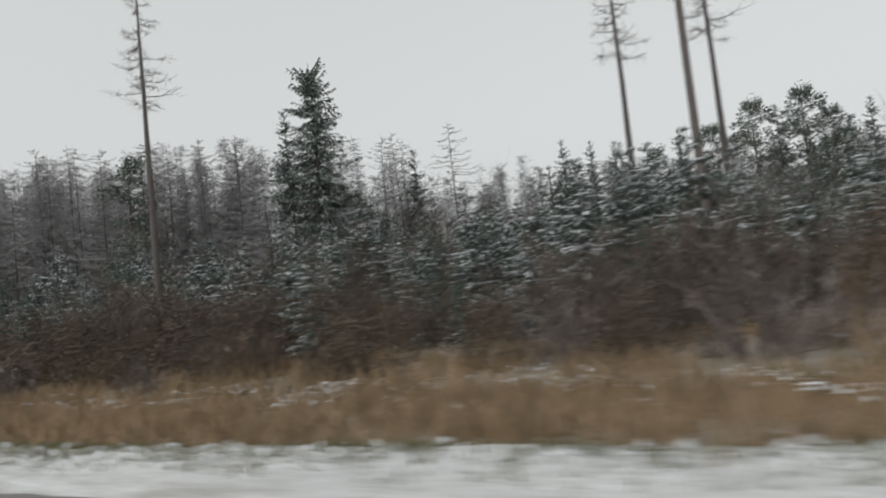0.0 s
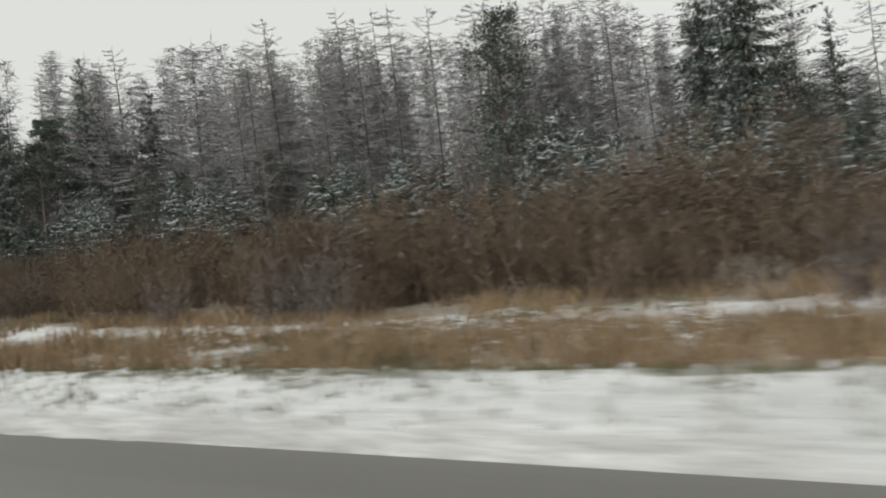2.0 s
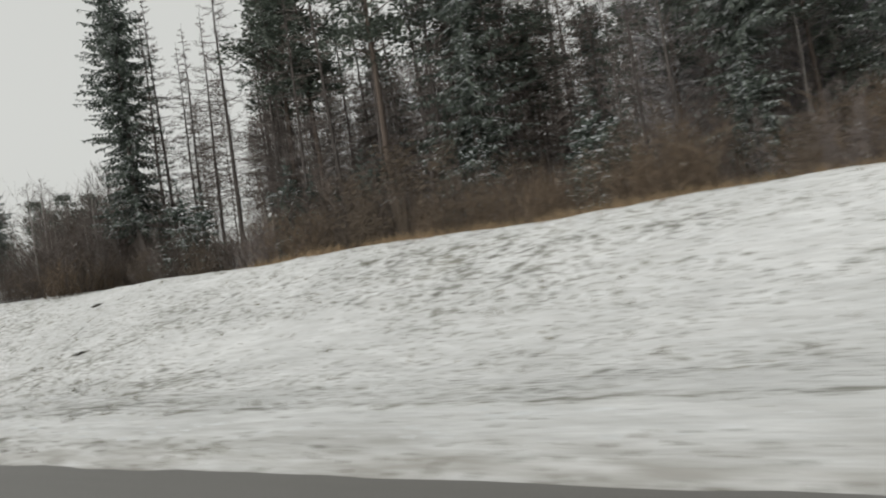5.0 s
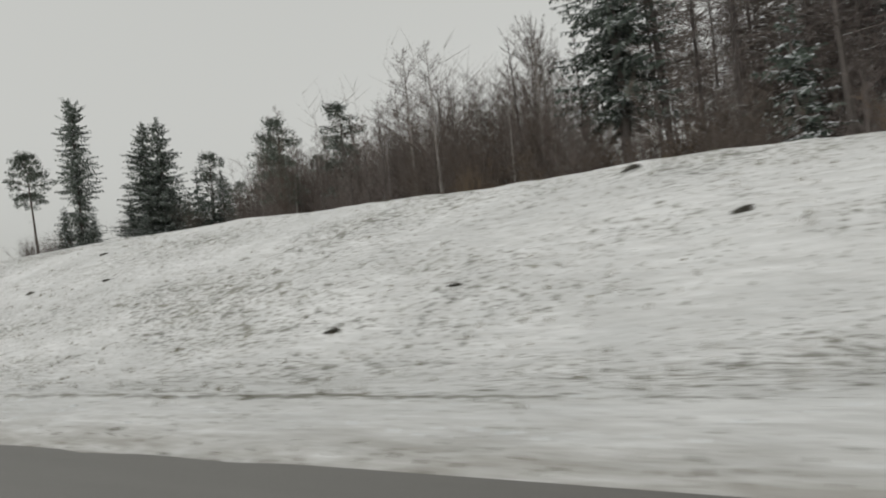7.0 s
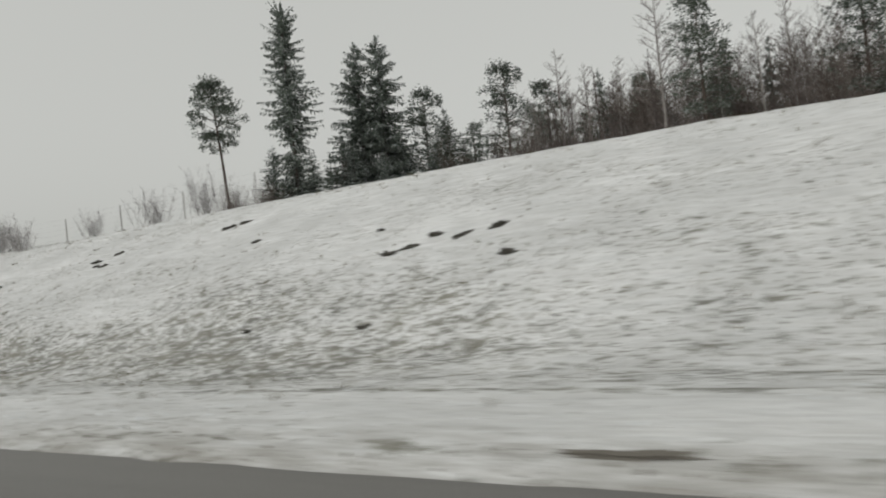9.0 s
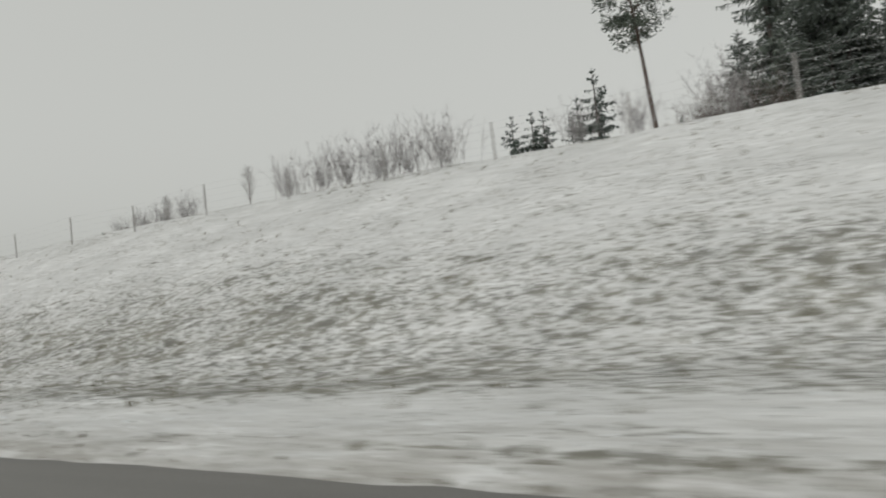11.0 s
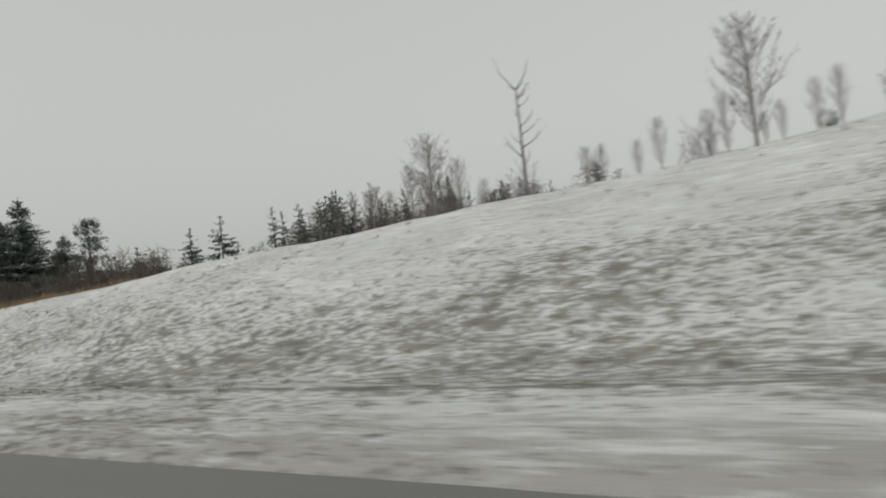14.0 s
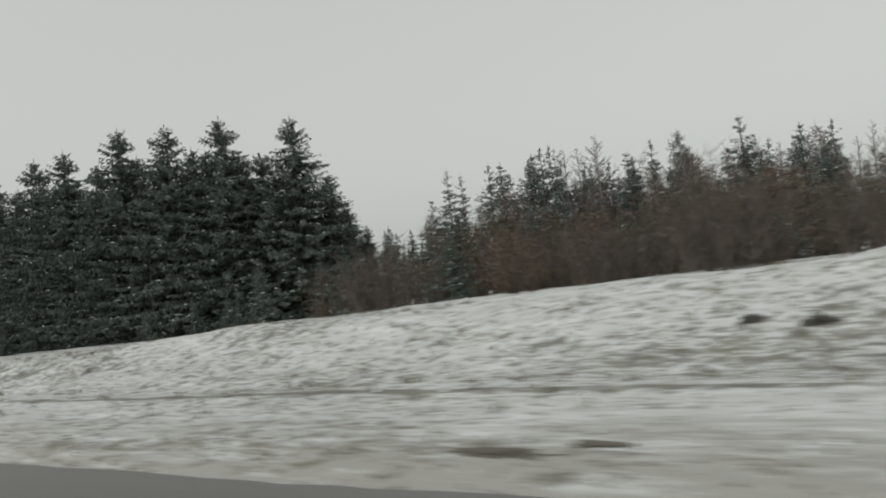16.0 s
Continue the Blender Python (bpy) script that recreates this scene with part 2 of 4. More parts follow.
def build_ground():
    xs = np.concatenate([[-4000, -2000, -1200, -850, -650, -560], np.arange(-520, 70.01, 0.62), [90, 130, 200, 400, 1000, 2500]])
    ys = np.concatenate([[-3000, -800, -200, -60, -30, -14, -9, -8.6, 2, 3.3], np.arange(3.45, 6.8, 0.12), np.arange(6.85, 12, 0.3), np.arange(12, 27, 0.45),
                         [28, 30, 33, 37, 42, 50, 60, 75, 95, 120, 160, 220, 320, 600, 1400, 3500]])
    gx, gy = np.meshgrid(xs, ys, indexing="ij")
    gz = height(gx, gy) + np.where((gy > 3.7) & (gy < 27), np.random.RandomState(3).normal(0, 0.007, gx.shape), 0)
    ob = link_mesh("ground", np.stack([gx, gy, gz], -1).reshape(-1, 3), grid_faces(len(xs), len(ys)), ground_mat, smooth=True)
    grown = meadow_edge(gx)
    meadow = np.clip((gy - grown + 0.15) / 0.4, 0, 1) * np.interp(gx, [-122, -108, -70], [0, 0.8, 1]) * np.interp(gy, [11, 13, 30, 45], [1, 0.8, 0.9, 0.5])
    later = np.interp(gx, [-400, -372, -335, -285, -240, -215], [0.4, 0.6, 1, 0.75, 0.6, 0]) * np.interp(gy, [5, 6.5, 11, 15, 20], [0, 1, 0.9, 0.35, 0.1])
    slush = np.interp(gy, [3.5, 3.75, 4.0, 4.4, 4.9], [0.95, 0.85, 0.5, 0.2, 0.0]) + np.interp(gx, [-330, -280, -130, -100], [0.62, 0.45, 0.42, 0.26]) + np.interp(gx, [-310, -280], [0.5, 0]) * (gy < 5.1)
    # rim paints the crack shadow and plants at the verge edge as bare soil
    rim = np.exp(-((gy - verge_end(gx)) / 0.11) ** 2) * (np.interp(gx, [-395, -380], [0.22, 0.12]) + 0.06 * np.sin(gx * 0.33 + 2 * np.sin(gx * 0.11))) * (gx < -100) * np.interp(gx, [-340, -325, -245, -232], [1, 0.35, 0.35, 1])
    lip = np.exp(-((gy - 4.05 - 0.08 * np.sin(gx * 0.4)) / 0.1) ** 2) * (0.07 + 0.07 * np.sin(gx * 0.23 + 2 * np.sin(gx * 0.13))) * (gx < -125)
    bare = (0.03 + np.where(gx < -125, 0.07, 0) + (0.24 + 0.07 * (gy < grown + 2.4) - 0.07 * ((gy > grown + 2.8) & (gy < grown + 4.0))) * meadow + 0.10 * later
            + rim + lip + np.where(gy > 26, 0.08, 0) + 0.16 * ((gy > 14) & (gy < 90)) * np.interp(gx, [-110, -95], [0, 1]) - np.interp(gx, [-300, -280], [0.0, 0.04]) * ((gy > 3.6) & (gy < verge_end(gx) - 0.25)) + 0.02 * ((gy > 7) & (gy < 14)) - np.interp(gy, [10.5, 16], [0, 0.045]) * np.interp(gx, [-235, -205], [1, 0]))
    bare += 0.12 * meadow * np.interp(gx, [-40, -20], [0, 1]) * (gy < 10) + 0.22 * ((gy > 10.5) & (gy < 60)) * np.interp(gx, [-55, -25], [0, 1])
    bare -= 0.16 * np.exp(-((gy - 12.6) / 0.9) ** 2) * np.interp(gx, [-95, -85, -45, -30], [0, 1, 1, 0.3])
    slush, bare = np.where(gy < 0, 0.2, slush), np.where(gy < 0, 0.12, bare)
    sl = ob.data.attributes.new("slush", "FLOAT", "POINT")
    sl.data.foreach_set("value", slush.ravel().astype(np.float32))
    at = ob.data.attributes.new("bare", "FLOAT", "POINT")
    at.data.foreach_set("value", bare.ravel().astype(np.float32))
    st = ob.data.attributes.new("straw", "FLOAT", "POINT")
    st.data.foreach_set("value", np.clip(meadow * 1.2, 0, 1).ravel().astype(np.float32))
    tagged(ob, "snow-covered verge, bank and field with dead grass showing", "ground", kind="structure")


def build_road():
    xs = np.concatenate([[-3000, -1200], np.arange(-520, 71, 0.4), [400, 2500]])
    wav = 0.05 * np.sin(xs * 0.21) + 0.03 * np.sin(xs * 0.67) + 0.025 * np.sin(xs * 2.3 + 2 * np.sin(xs * 0.8)) + 0.02 * np.sin(xs * 5.9 + 3 * np.sin(xs * 1.1))
    rows = [np.stack([xs, 0 * xs - 8.5, 0 * xs - 0.06], -1), np.stack([xs, 0 * xs - 8.4, 0 * xs], -1), np.stack([xs, EDGE + 0.02 + wav, 0 * xs + 0.012], -1), np.stack([xs, EDGE + 0.06 + wav, 0 * xs - 0.05], -1)]
    ob = link_mesh("road", np.stack(rows, 1).reshape(-1, 3), grid_faces(len(xs), 4), asphalt)
    tagged(ob, "wet grey asphalt road, salted and clear of snow", "road", kind="structure")


build_ground()
build_road()

# ---- trees ----


class Geo:
    """Gathers thin tubes, ribbons and leaves for one mesh."""

    def __init__(self):
        self.v, self.f = [], []

    def tube(self, pts, radii, n=3):
        base = len(self.v)
        for i, (p, r) in enumerate(zip(pts, radii)):
            d = (pts[min(i + 1, len(pts) - 1)] - pts[max(i - 1, 0)]).normalized()
            a = d.orthogonal().normalized()
            b = d.cross(a)
            for k in range(n):
                w = 2 * math.pi * k / n
                self.v.append(tuple(p + (a * math.cos(w) + b * math.sin(w)) * r))
        for i in range(len(pts) - 1):
            for k in range(n):
                q = base + i * n
                self.f.append((q + k, q + (k + 1) % n, q + n + (k + 1) % n, q + n + k))

    def ribbon(self, p, q, w, side):
        i = len(self.v)
        self.v += [tuple(p - side * w), tuple(p + side * w), tuple(q)]
        self.f.append((i, i + 1, i + 2))

    def leaf(self, p, along, side, sag=0.0):
        """A four-cornered spray from p."""
        i = len(self.v)
        mid = p + along * 0.45
        self.v += [tuple(p), tuple(mid - side), tuple(p + along + Vector((0, 0, -sag))), tuple(mid + side)]
        self.f.append((i, i + 1, i + 2, i + 3))

    def ob(self, name, material, parent, label="", smooth=False):
        return link_mesh(name, self.v, self.f, material, parent, label, smooth)


def stem(h, r, rnd, bend=0.02, steps=9):
    pts, rad = [], []
    ox = oy = 0.0
    for i in range(steps + 1):
        t = i / steps
        ox += rnd.gauss(0, bend) * h / steps
        oy += rnd.gauss(0, bend) * h / steps
        pts.append(Vector((ox * t, oy * t, -0.6 * (i == 0) + t * h)))
        rad.append(r * (1 - t) ** 0.8 * (1.35 if i == 0 else 1) + 0.012)
    return pts, rad


def at_height(pts, z):
    for a, b in zip(pts, pts[1:]):
        if a.z <= z <= b.z:
            return a.lerp(b, (z - a.z) / max(b.z - a.z, 1e-6))
    return pts[-1].copy()


def rand_dir(rnd, flat=1.0):
    w = rnd.uniform(0, 2 * math.pi)
    return Vector((math.cos(w), math.sin(w), rnd.uniform(-1, 1) * flat)).normalized()


CONE = [(0, 0.82), (0.12, 1.0), (0.45, 0.74), (0.75, 0.42), (0.9, 0.2), (1, 0.03)]
FULL = [(0, 0.85), (0.2, 1.0), (0.5, 0.82), (0.75, 0.52), (0.92, 0.2), (1, 0.03)]
COLUMN = [(0, 0.75), (0.1, 0.95), (0.24, 0.5), (0.36, 0.62), (0.5, 1.0), (0.66, 0.8), (0.82, 0.62), (0.94, 0.4), (1, 0.14)]


def spruce(seed, h, spread, base, whorl, label, leaves, snow=0, ragged=0.3, outline=CONE, name="spruce_tree", dense=6, fine=1.0):
    """A conifer of drooping boughs hung with narrow sprays; outline: reach of the boughs from the crown's foot to its tip."""
    rnd = random.Random(seed)
    top = new(name)
    pts, rad = stem(h, 0.010 * h + 0.03, rnd, 0.006)
    trunk, crown, lying = Geo(), Geo(), Geo()
    trunk.tube(pts, rad, 7)
    ot, orr = [o[0] for o in outline], [o[1] for o in outline]
    z = base * h
    up = Vector((0, 0, 1))
    while z < h * 0.985:
        t = (z - base * h) / (h * (1 - base))
        reach = spread * float(np.interp(t, ot, orr)) + 0.004 * h
        row = rnd.uniform(1 - 0.6 * ragged, 1.0 + 0.3 * ragged)
        for k in range(dense):
            if rnd.random() < ragged * 0.3:
                continue
            w = rnd.uniform(0, 2 * math.pi)
            ln = reach * row * rnd.uniform(1 - ragged, 1.12)
            out = Vector((math.cos(w), math.sin(w), 0))
            side = Vector((-math.sin(w), math.cos(w), 0))
            lift = 0.4 if t > 0.95 else 0.1 if t > 0.85 else -0.16 - 0.30 * (1 - t) + rnd.uniform(-0.1, 0.1)
            p0 = at_height(pts, min(z + rnd.uniform(-0.5, 0.5) * whorl, h * 0.985))
            step = 0.26 * fine
            steps = max(2, int(ln / step))
            prev = p0
            for s in range(1, steps + 1):
                u = s / steps
                p = p0 + out * ln * u + up * ln * (lift * u + 0.22 * u * u)
                ls = (0.30 + 0.20 * (1 - u) + 0.08 * ln * (1 - u)) * fine * min(1.0, 0.35 + 0.5 * ln)
                hw = 0.085 * fine * min(1.0, 0.45 + 0.4 * ln)
                crown.leaf(prev, (p - prev) * 1.5, side * hw * 1.1, 0.02)
                for sgn in (-1, 1):
                    d = out * rnd.uniform(0.3, 0.8) + side * sgn * rnd.uniform(0.6, 1.0) + up * rnd.uniform(-0.75, 0.0)
                    d = d.normalized() * ls * rnd.uniform(0.7, 1.35)
                    crown.leaf(prev.lerp(p, rnd.random()), d, (out * 0.5 + up * rnd.uniform(-1, 1)).normalized() * hw, ls * 0.12)
                if rnd.random() < 0.75:
                    d = out * rnd.uniform(-0.1, 0.35) + side * rnd.uniform(-0.3, 0.3) - up
                    crown.leaf(p, d * ls * rnd.uniform(0.6, 1.2), (side + out * rnd.uniform(-0.8, 0.8)).normalized() * hw * 1.15)
                if snow and rnd.random() < snow:
                    c = prev.lerp(p, 0.6) + up * 0.05 * fine
                    g = (side + out * rnd.uniform(-0.6, 0.6)) * ls * rnd.uniform(0.35, 0.8)
                    o = out * ls * rnd.uniform(0.12, 0.26)
                    i = len(lying.v)
                    for q in (c - g - o * 0.4 - up * 0.05, c + o, c + g - o * 0.3 - up * 0.05, c + up * (0.02 + 0.10 * ls) + o * 0.1):
                        lying.v.append(tuple(q))
                    lying.f += [(i, i + 1, i + 3), (i + 1, i + 2, i + 3), (i + 2, i, i + 3)]
                prev = p
        z += whorl * rnd.uniform(0.7, 1.3)
    for k in range(8):
        crown.leaf(at_height(pts, h * (0.95 + 0.006 * k)), Vector((rnd.uniform(-0.06, 0.06), rnd.uniform(-0.06, 0.06), 0.03 * h * rnd.uniform(0.4, 1))), rand_dir(rnd, 0) * 0.0022 * h)
    trunk.ob("trunk", bark, top, smooth=True)
    crown.ob("crown", leaves, top)
    if lying.v:
        tagged(lying.ob("snow", lying_snow, top, "patches of snow on the boughs"), kind="stuff")
    return tagged(top, label, "tree"), h


def pine(seed, h, base, width, label, clumps=30, dense=46):
    rnd = random.Random(seed)
    top = new("pine_tree")
    pts, rad = stem(h * 0.97, 0.010 * h + 0.03, rnd, 0.012)
    trunk, crown, limbs = Geo(), Geo(), Geo()
    trunk.tube(pts, rad, 7)
    for c in range(clumps):
        t = (c + rnd.random()) / clumps
        z = h * (base + (1 - base) * t)
        reach = width * (0.35 + 0.9 * math.sin(math.pi * min(1, t * 0.80 + 0.22))) * rnd.uniform(0.35, 1.0)
        p0 = at_height(pts, z - reach * 0.25)
        d = rand_dir(rnd, 0.0)
        p1 = p0 + d * reach + Vector((0, 0, reach * rnd.uniform(0.1, 0.55)))
        limbs.tube([p0, p0.lerp(p1, 0.55) + Vector((0, 0, 0.08 * reach)), p1], [0.06, 0.04, 0.015], 4)
        for j in range(2):
            mid = p0.lerp(p1, 1 - 0.45 * j * rnd.random()) + rand_dir(rnd) * 0.3 * j
            rx = rnd.uniform(0.6, 1.05) * (0.7 + width * 0.2)
            for k in range(dense // 2):
                o = rand_dir(rnd, 0.6)
                p = mid + Vector((o.x * rx, o.y * rx, o.z * rx * 0.8)) * rnd.random() ** 0.5
                a = (o + Vector((0, 0, 0.3))).normalized() * rnd.uniform(0.2, 0.42)
                crown.leaf(p, a, a.cross(rand_dir(rnd)).normalized() * 0.085)
    for c in range(4):
        p0 = at_height(pts, h * base * rnd.uniform(0.45, 0.98))
        p1 = p0 + rand_dir(rnd, 0.1) * rnd.uniform(0.5, 1.6)
        limbs.tube([p0, p1], [0.035, 0.012], 3)
    trunk.ob("trunk", pine_bark, top, smooth=True)
    tagged(limbs.ob("branchwork", pine_bark, top), kind="stuff")
    crown.ob("crown", pine_needle, top)
    return tagged(top, label, "tree"), h


def bare_tree(seed, h, base, spread, label, name, twigs_mat, bark_mat, limbs=60, rise=0.1, fine=9, width=0.02, shape=0.8, spur=0, stout=0.0, slim=1.0, girth=1.0, oval=False):
    """A leafless tree: stem, limbs and thin twigs. rise: how steeply the limbs climb."""
    rnd = random.Random(seed)
    top = new(name)
    pts, rad = stem(h, girth * (0.0055 if spur else 0.008) * h + 0.02, rnd, 0.018)
    trunk, crown = Geo(), Geo()
    if stout:
        keep = [p for p in pts if p.z < h * 0.8]
        trunk.tube(keep, [max(r, stout * 1.6) for r in rad[:len(keep)]], 6)
        for sx, rise2 in ((-0.13, 0.24), (0.10, 0.20)):
            tip = keep[-1] + Vector((sx * h, 0.02 * h, rise2 * h))
            trunk.tube([keep[-1], keep[-1].lerp(tip, 0.5) + Vector((sx * 0.2 * h, 0, 0)), tip], [stout * 1.6, stout * 1.3, stout * 0.6], 5)
        pts = keep
    else:
        trunk.tube(pts, rad, 6)
    for c in range(limbs):
        t = (c + rnd.random()) / limbs
        z = h * (base + (1 - base) * t)
        ln = spread * (1 - t) ** shape * rnd.uniform(0.45 if spur else 0.35, 1.15) + 0.25
        if oval:
            ln *= min(1.0, 0.3 + 2.4 * t)
        out = rand_dir(rnd, 0.0)
        p0 = at_height(pts, z * 0.98)
        mid = p0 + out * ln * (0.5 + 0.12 * min(rise, 1.2)) + Vector((0, 0, ln * (rise * 0.4 + 0.04)))
        p1 = p0 + out * ln + Vector((0, 0, ln * rise))
        if spur:
            sag = p0.lerp(p1, 0.55) - Vector((0, 0, 0.07 * ln))
            crown.tube([p0, sag, p1 + Vector((0, 0, 0.10 * ln))], [0.014 + 0.007 * ln, 0.012 + 0.004 * ln, 0.006], 3)
            for k in range(spur):
                u = rnd.uniform(0.08, 1.0)
                b = p0.lerp(sag, u * 2) if u < 0.5 else sag.lerp(p1, u * 2 - 1)
                d = (rand_dir(rnd, 0.35) + out * 0.5 + Vector((0, 0, rnd.choice((1, 1, -1, -1)) * rnd.uniform(0.1, 0.8)))).normalized()
                q = b + d * rnd.uniform(0.35, 1.1) * (0.2 + 0.8 * (1 - t))
                crown.ribbon(b, q, width, d.cross(rand_dir(rnd)).normalized())
                d2 = (d + rand_dir(rnd) * 0.9).normalized()
                b = b.lerp(q, rnd.uniform(0.2, 0.8))
                crown.ribbon(b, b + d2 * rnd.uniform(0.2, 0.55) * (0.3 + 0.7 * (1 - t)), width * 0.8, d2.cross(rand_dir(rnd)).normalized())
            continue
        crown.tube([p0, mid, p1], [(0.012 + 0.009 * ln) * slim + stout, (0.01 + 0.004 * ln) * slim + stout * 0.7, 0.006 * slim + stout * 0.3], 3)
        for k in range(fine):
            u = rnd.uniform(0.15, 1.0)
            b = p0.lerp(mid, u * 2) if u < 0.5 else mid.lerp(p1, u * 2 - 1)
            d = (out * rnd.uniform(0.2, 0.8) + rand_dir(rnd, 0.7) * 0.7 + Vector((0, 0, rise * 0.8))).normalized()
            q = b + d * ln * rnd.uniform(0.18, 0.5) * (1.2 - 0.5 * u)
            crown.ribbon(b, q, width, d.cross(rand_dir(rnd)).normalized())
            for e in range(2):
                g = b.lerp(q, rnd.uniform(0.3, 0.9))
                d2 = (d + rand_dir(rnd) * 0.9).normalized()
                crown.ribbon(g, g + d2 * (q - b).length * 0.5, width * 0.7, d2.cross(rand_dir(rnd)).normalized())
    trunk.ob("trunk", bark_mat, top, smooth=True)
    crown.ob("crown", twigs_mat, top)
    return tagged(top, label, "tree"), h


def shrub(seed, h, spread, label, material, stems=34, twigs=12, name="shrub", fine=1.0):
    rnd = random.Random(seed)
    top = new(name)
    g, f = Geo(), Geo()
    for s in range(stems):
        p0 = Vector((rnd.gauss(0, spread * 0.28), rnd.gauss(0, spread * 0.28), -0.1))
        d = Vector((rnd.gauss(0, 0.28), rnd.gauss(0, 0.28), 1)).normalized()
        ln = h * rnd.uniform(0.5, 1.05)
        p1 = p0 + d * ln
        g.tube([p0, p0.lerp(p1, 0.5) + rand_dir(rnd) * 0.08, p1], [0.024 * fine, 0.016 * fine, 0.005 * fine], 3)
        for k in range(twigs):
            b = p0.lerp(p1, rnd.uniform(0.12, 1))
            e = (d + rand_dir(rnd) * 0.9).normalized()
            f.ribbon(b, b + e * rnd.uniform(0.3, 0.9) * h * 0.28, 0.02 * fine, e.cross(rand_dir(rnd)).normalized())
    tagged(g.ob("branchwork", material, top), kind="stuff")
    tagged(f.ob("brushwood", material, top), kind="stuff")
    return tagged(top, label, "shrub"), h


def bush(seed, h, spread, label, material, puffs=26, dense=20):
    """A thick bush that keeps dry leaves on its stems."""
    rnd = random.Random(seed)
    top = new("bush")
    g, f = Geo(), Geo()
    for s in range(puffs):
        w, t = rnd.uniform(0, 6.283), rnd.random()
        reach = spread * math.sin(math.pi * (0.22 + 0.7 * t)) * rnd.random() ** 0.5
        p1 = Vector((math.cos(w) * reach, math.sin(w) * reach, h * (0.08 + 0.9 * t)))
        p0 = Vector((p1.x * 0.2, p1.y * 0.2, -0.1))
        g.tube([p0, p0.lerp(p1, 0.5) + rand_dir(rnd) * 0.12, p1 + Vector((0, 0, 0.35))], [0.03, 0.02, 0.006], 3)
        for k in range(dense):
            o = rand_dir(rnd, 0.8)
            p = p1 + o * rnd.random() ** 0.5 * 0.17 * h
            a = rand_dir(rnd, 0.8) * rnd.uniform(0.10, 0.24)
            f.leaf(p, a, a.cross(rand_dir(rnd)).normalized() * 0.05)
    tagged(g.ob("branchwork", material, top), kind="stuff")
    tagged(f.ob("foliage", material, top), kind="stuff")
    return tagged(top, label, "bush"), h


PROTO = {}


def plant(kind, x, y, tall=None, spin=None, wide=1.0, top=None, sink=0.0, lean=(0, 0)):
    """Sets one plant of a kind on the ground; tall: its height, or top: the height of its tip above the road."""
    make, group = KINDS[kind]
    z = float(height(x, y)) - sink
    if top is not None:
        tall = top - z
    spin = random.uniform(0, 360) if spin is None else spin
    if kind not in PROTO:
        PROTO[kind] = make()
        ob, h = PROTO[kind]
        if group:
            ob["group"] = group
        s = 1.0 if tall is None else tall / h
        ob.matrix_basis = pose(x, y, z, lean[0], lean[1], spin) @ Matrix.Diagonal((s * wide, s * wide, s, 1))
        return ob
    src, h = PROTO[kind]
    s = 1.0 if tall is None else tall / h
    m = pose(x, y, z, lean[0], lean[1], spin) @ Matrix.Diagonal((s * wide / src.scale.x, s * wide / src.scale.y, s / src.scale.z, 1))
    return copy_thing(src, m)


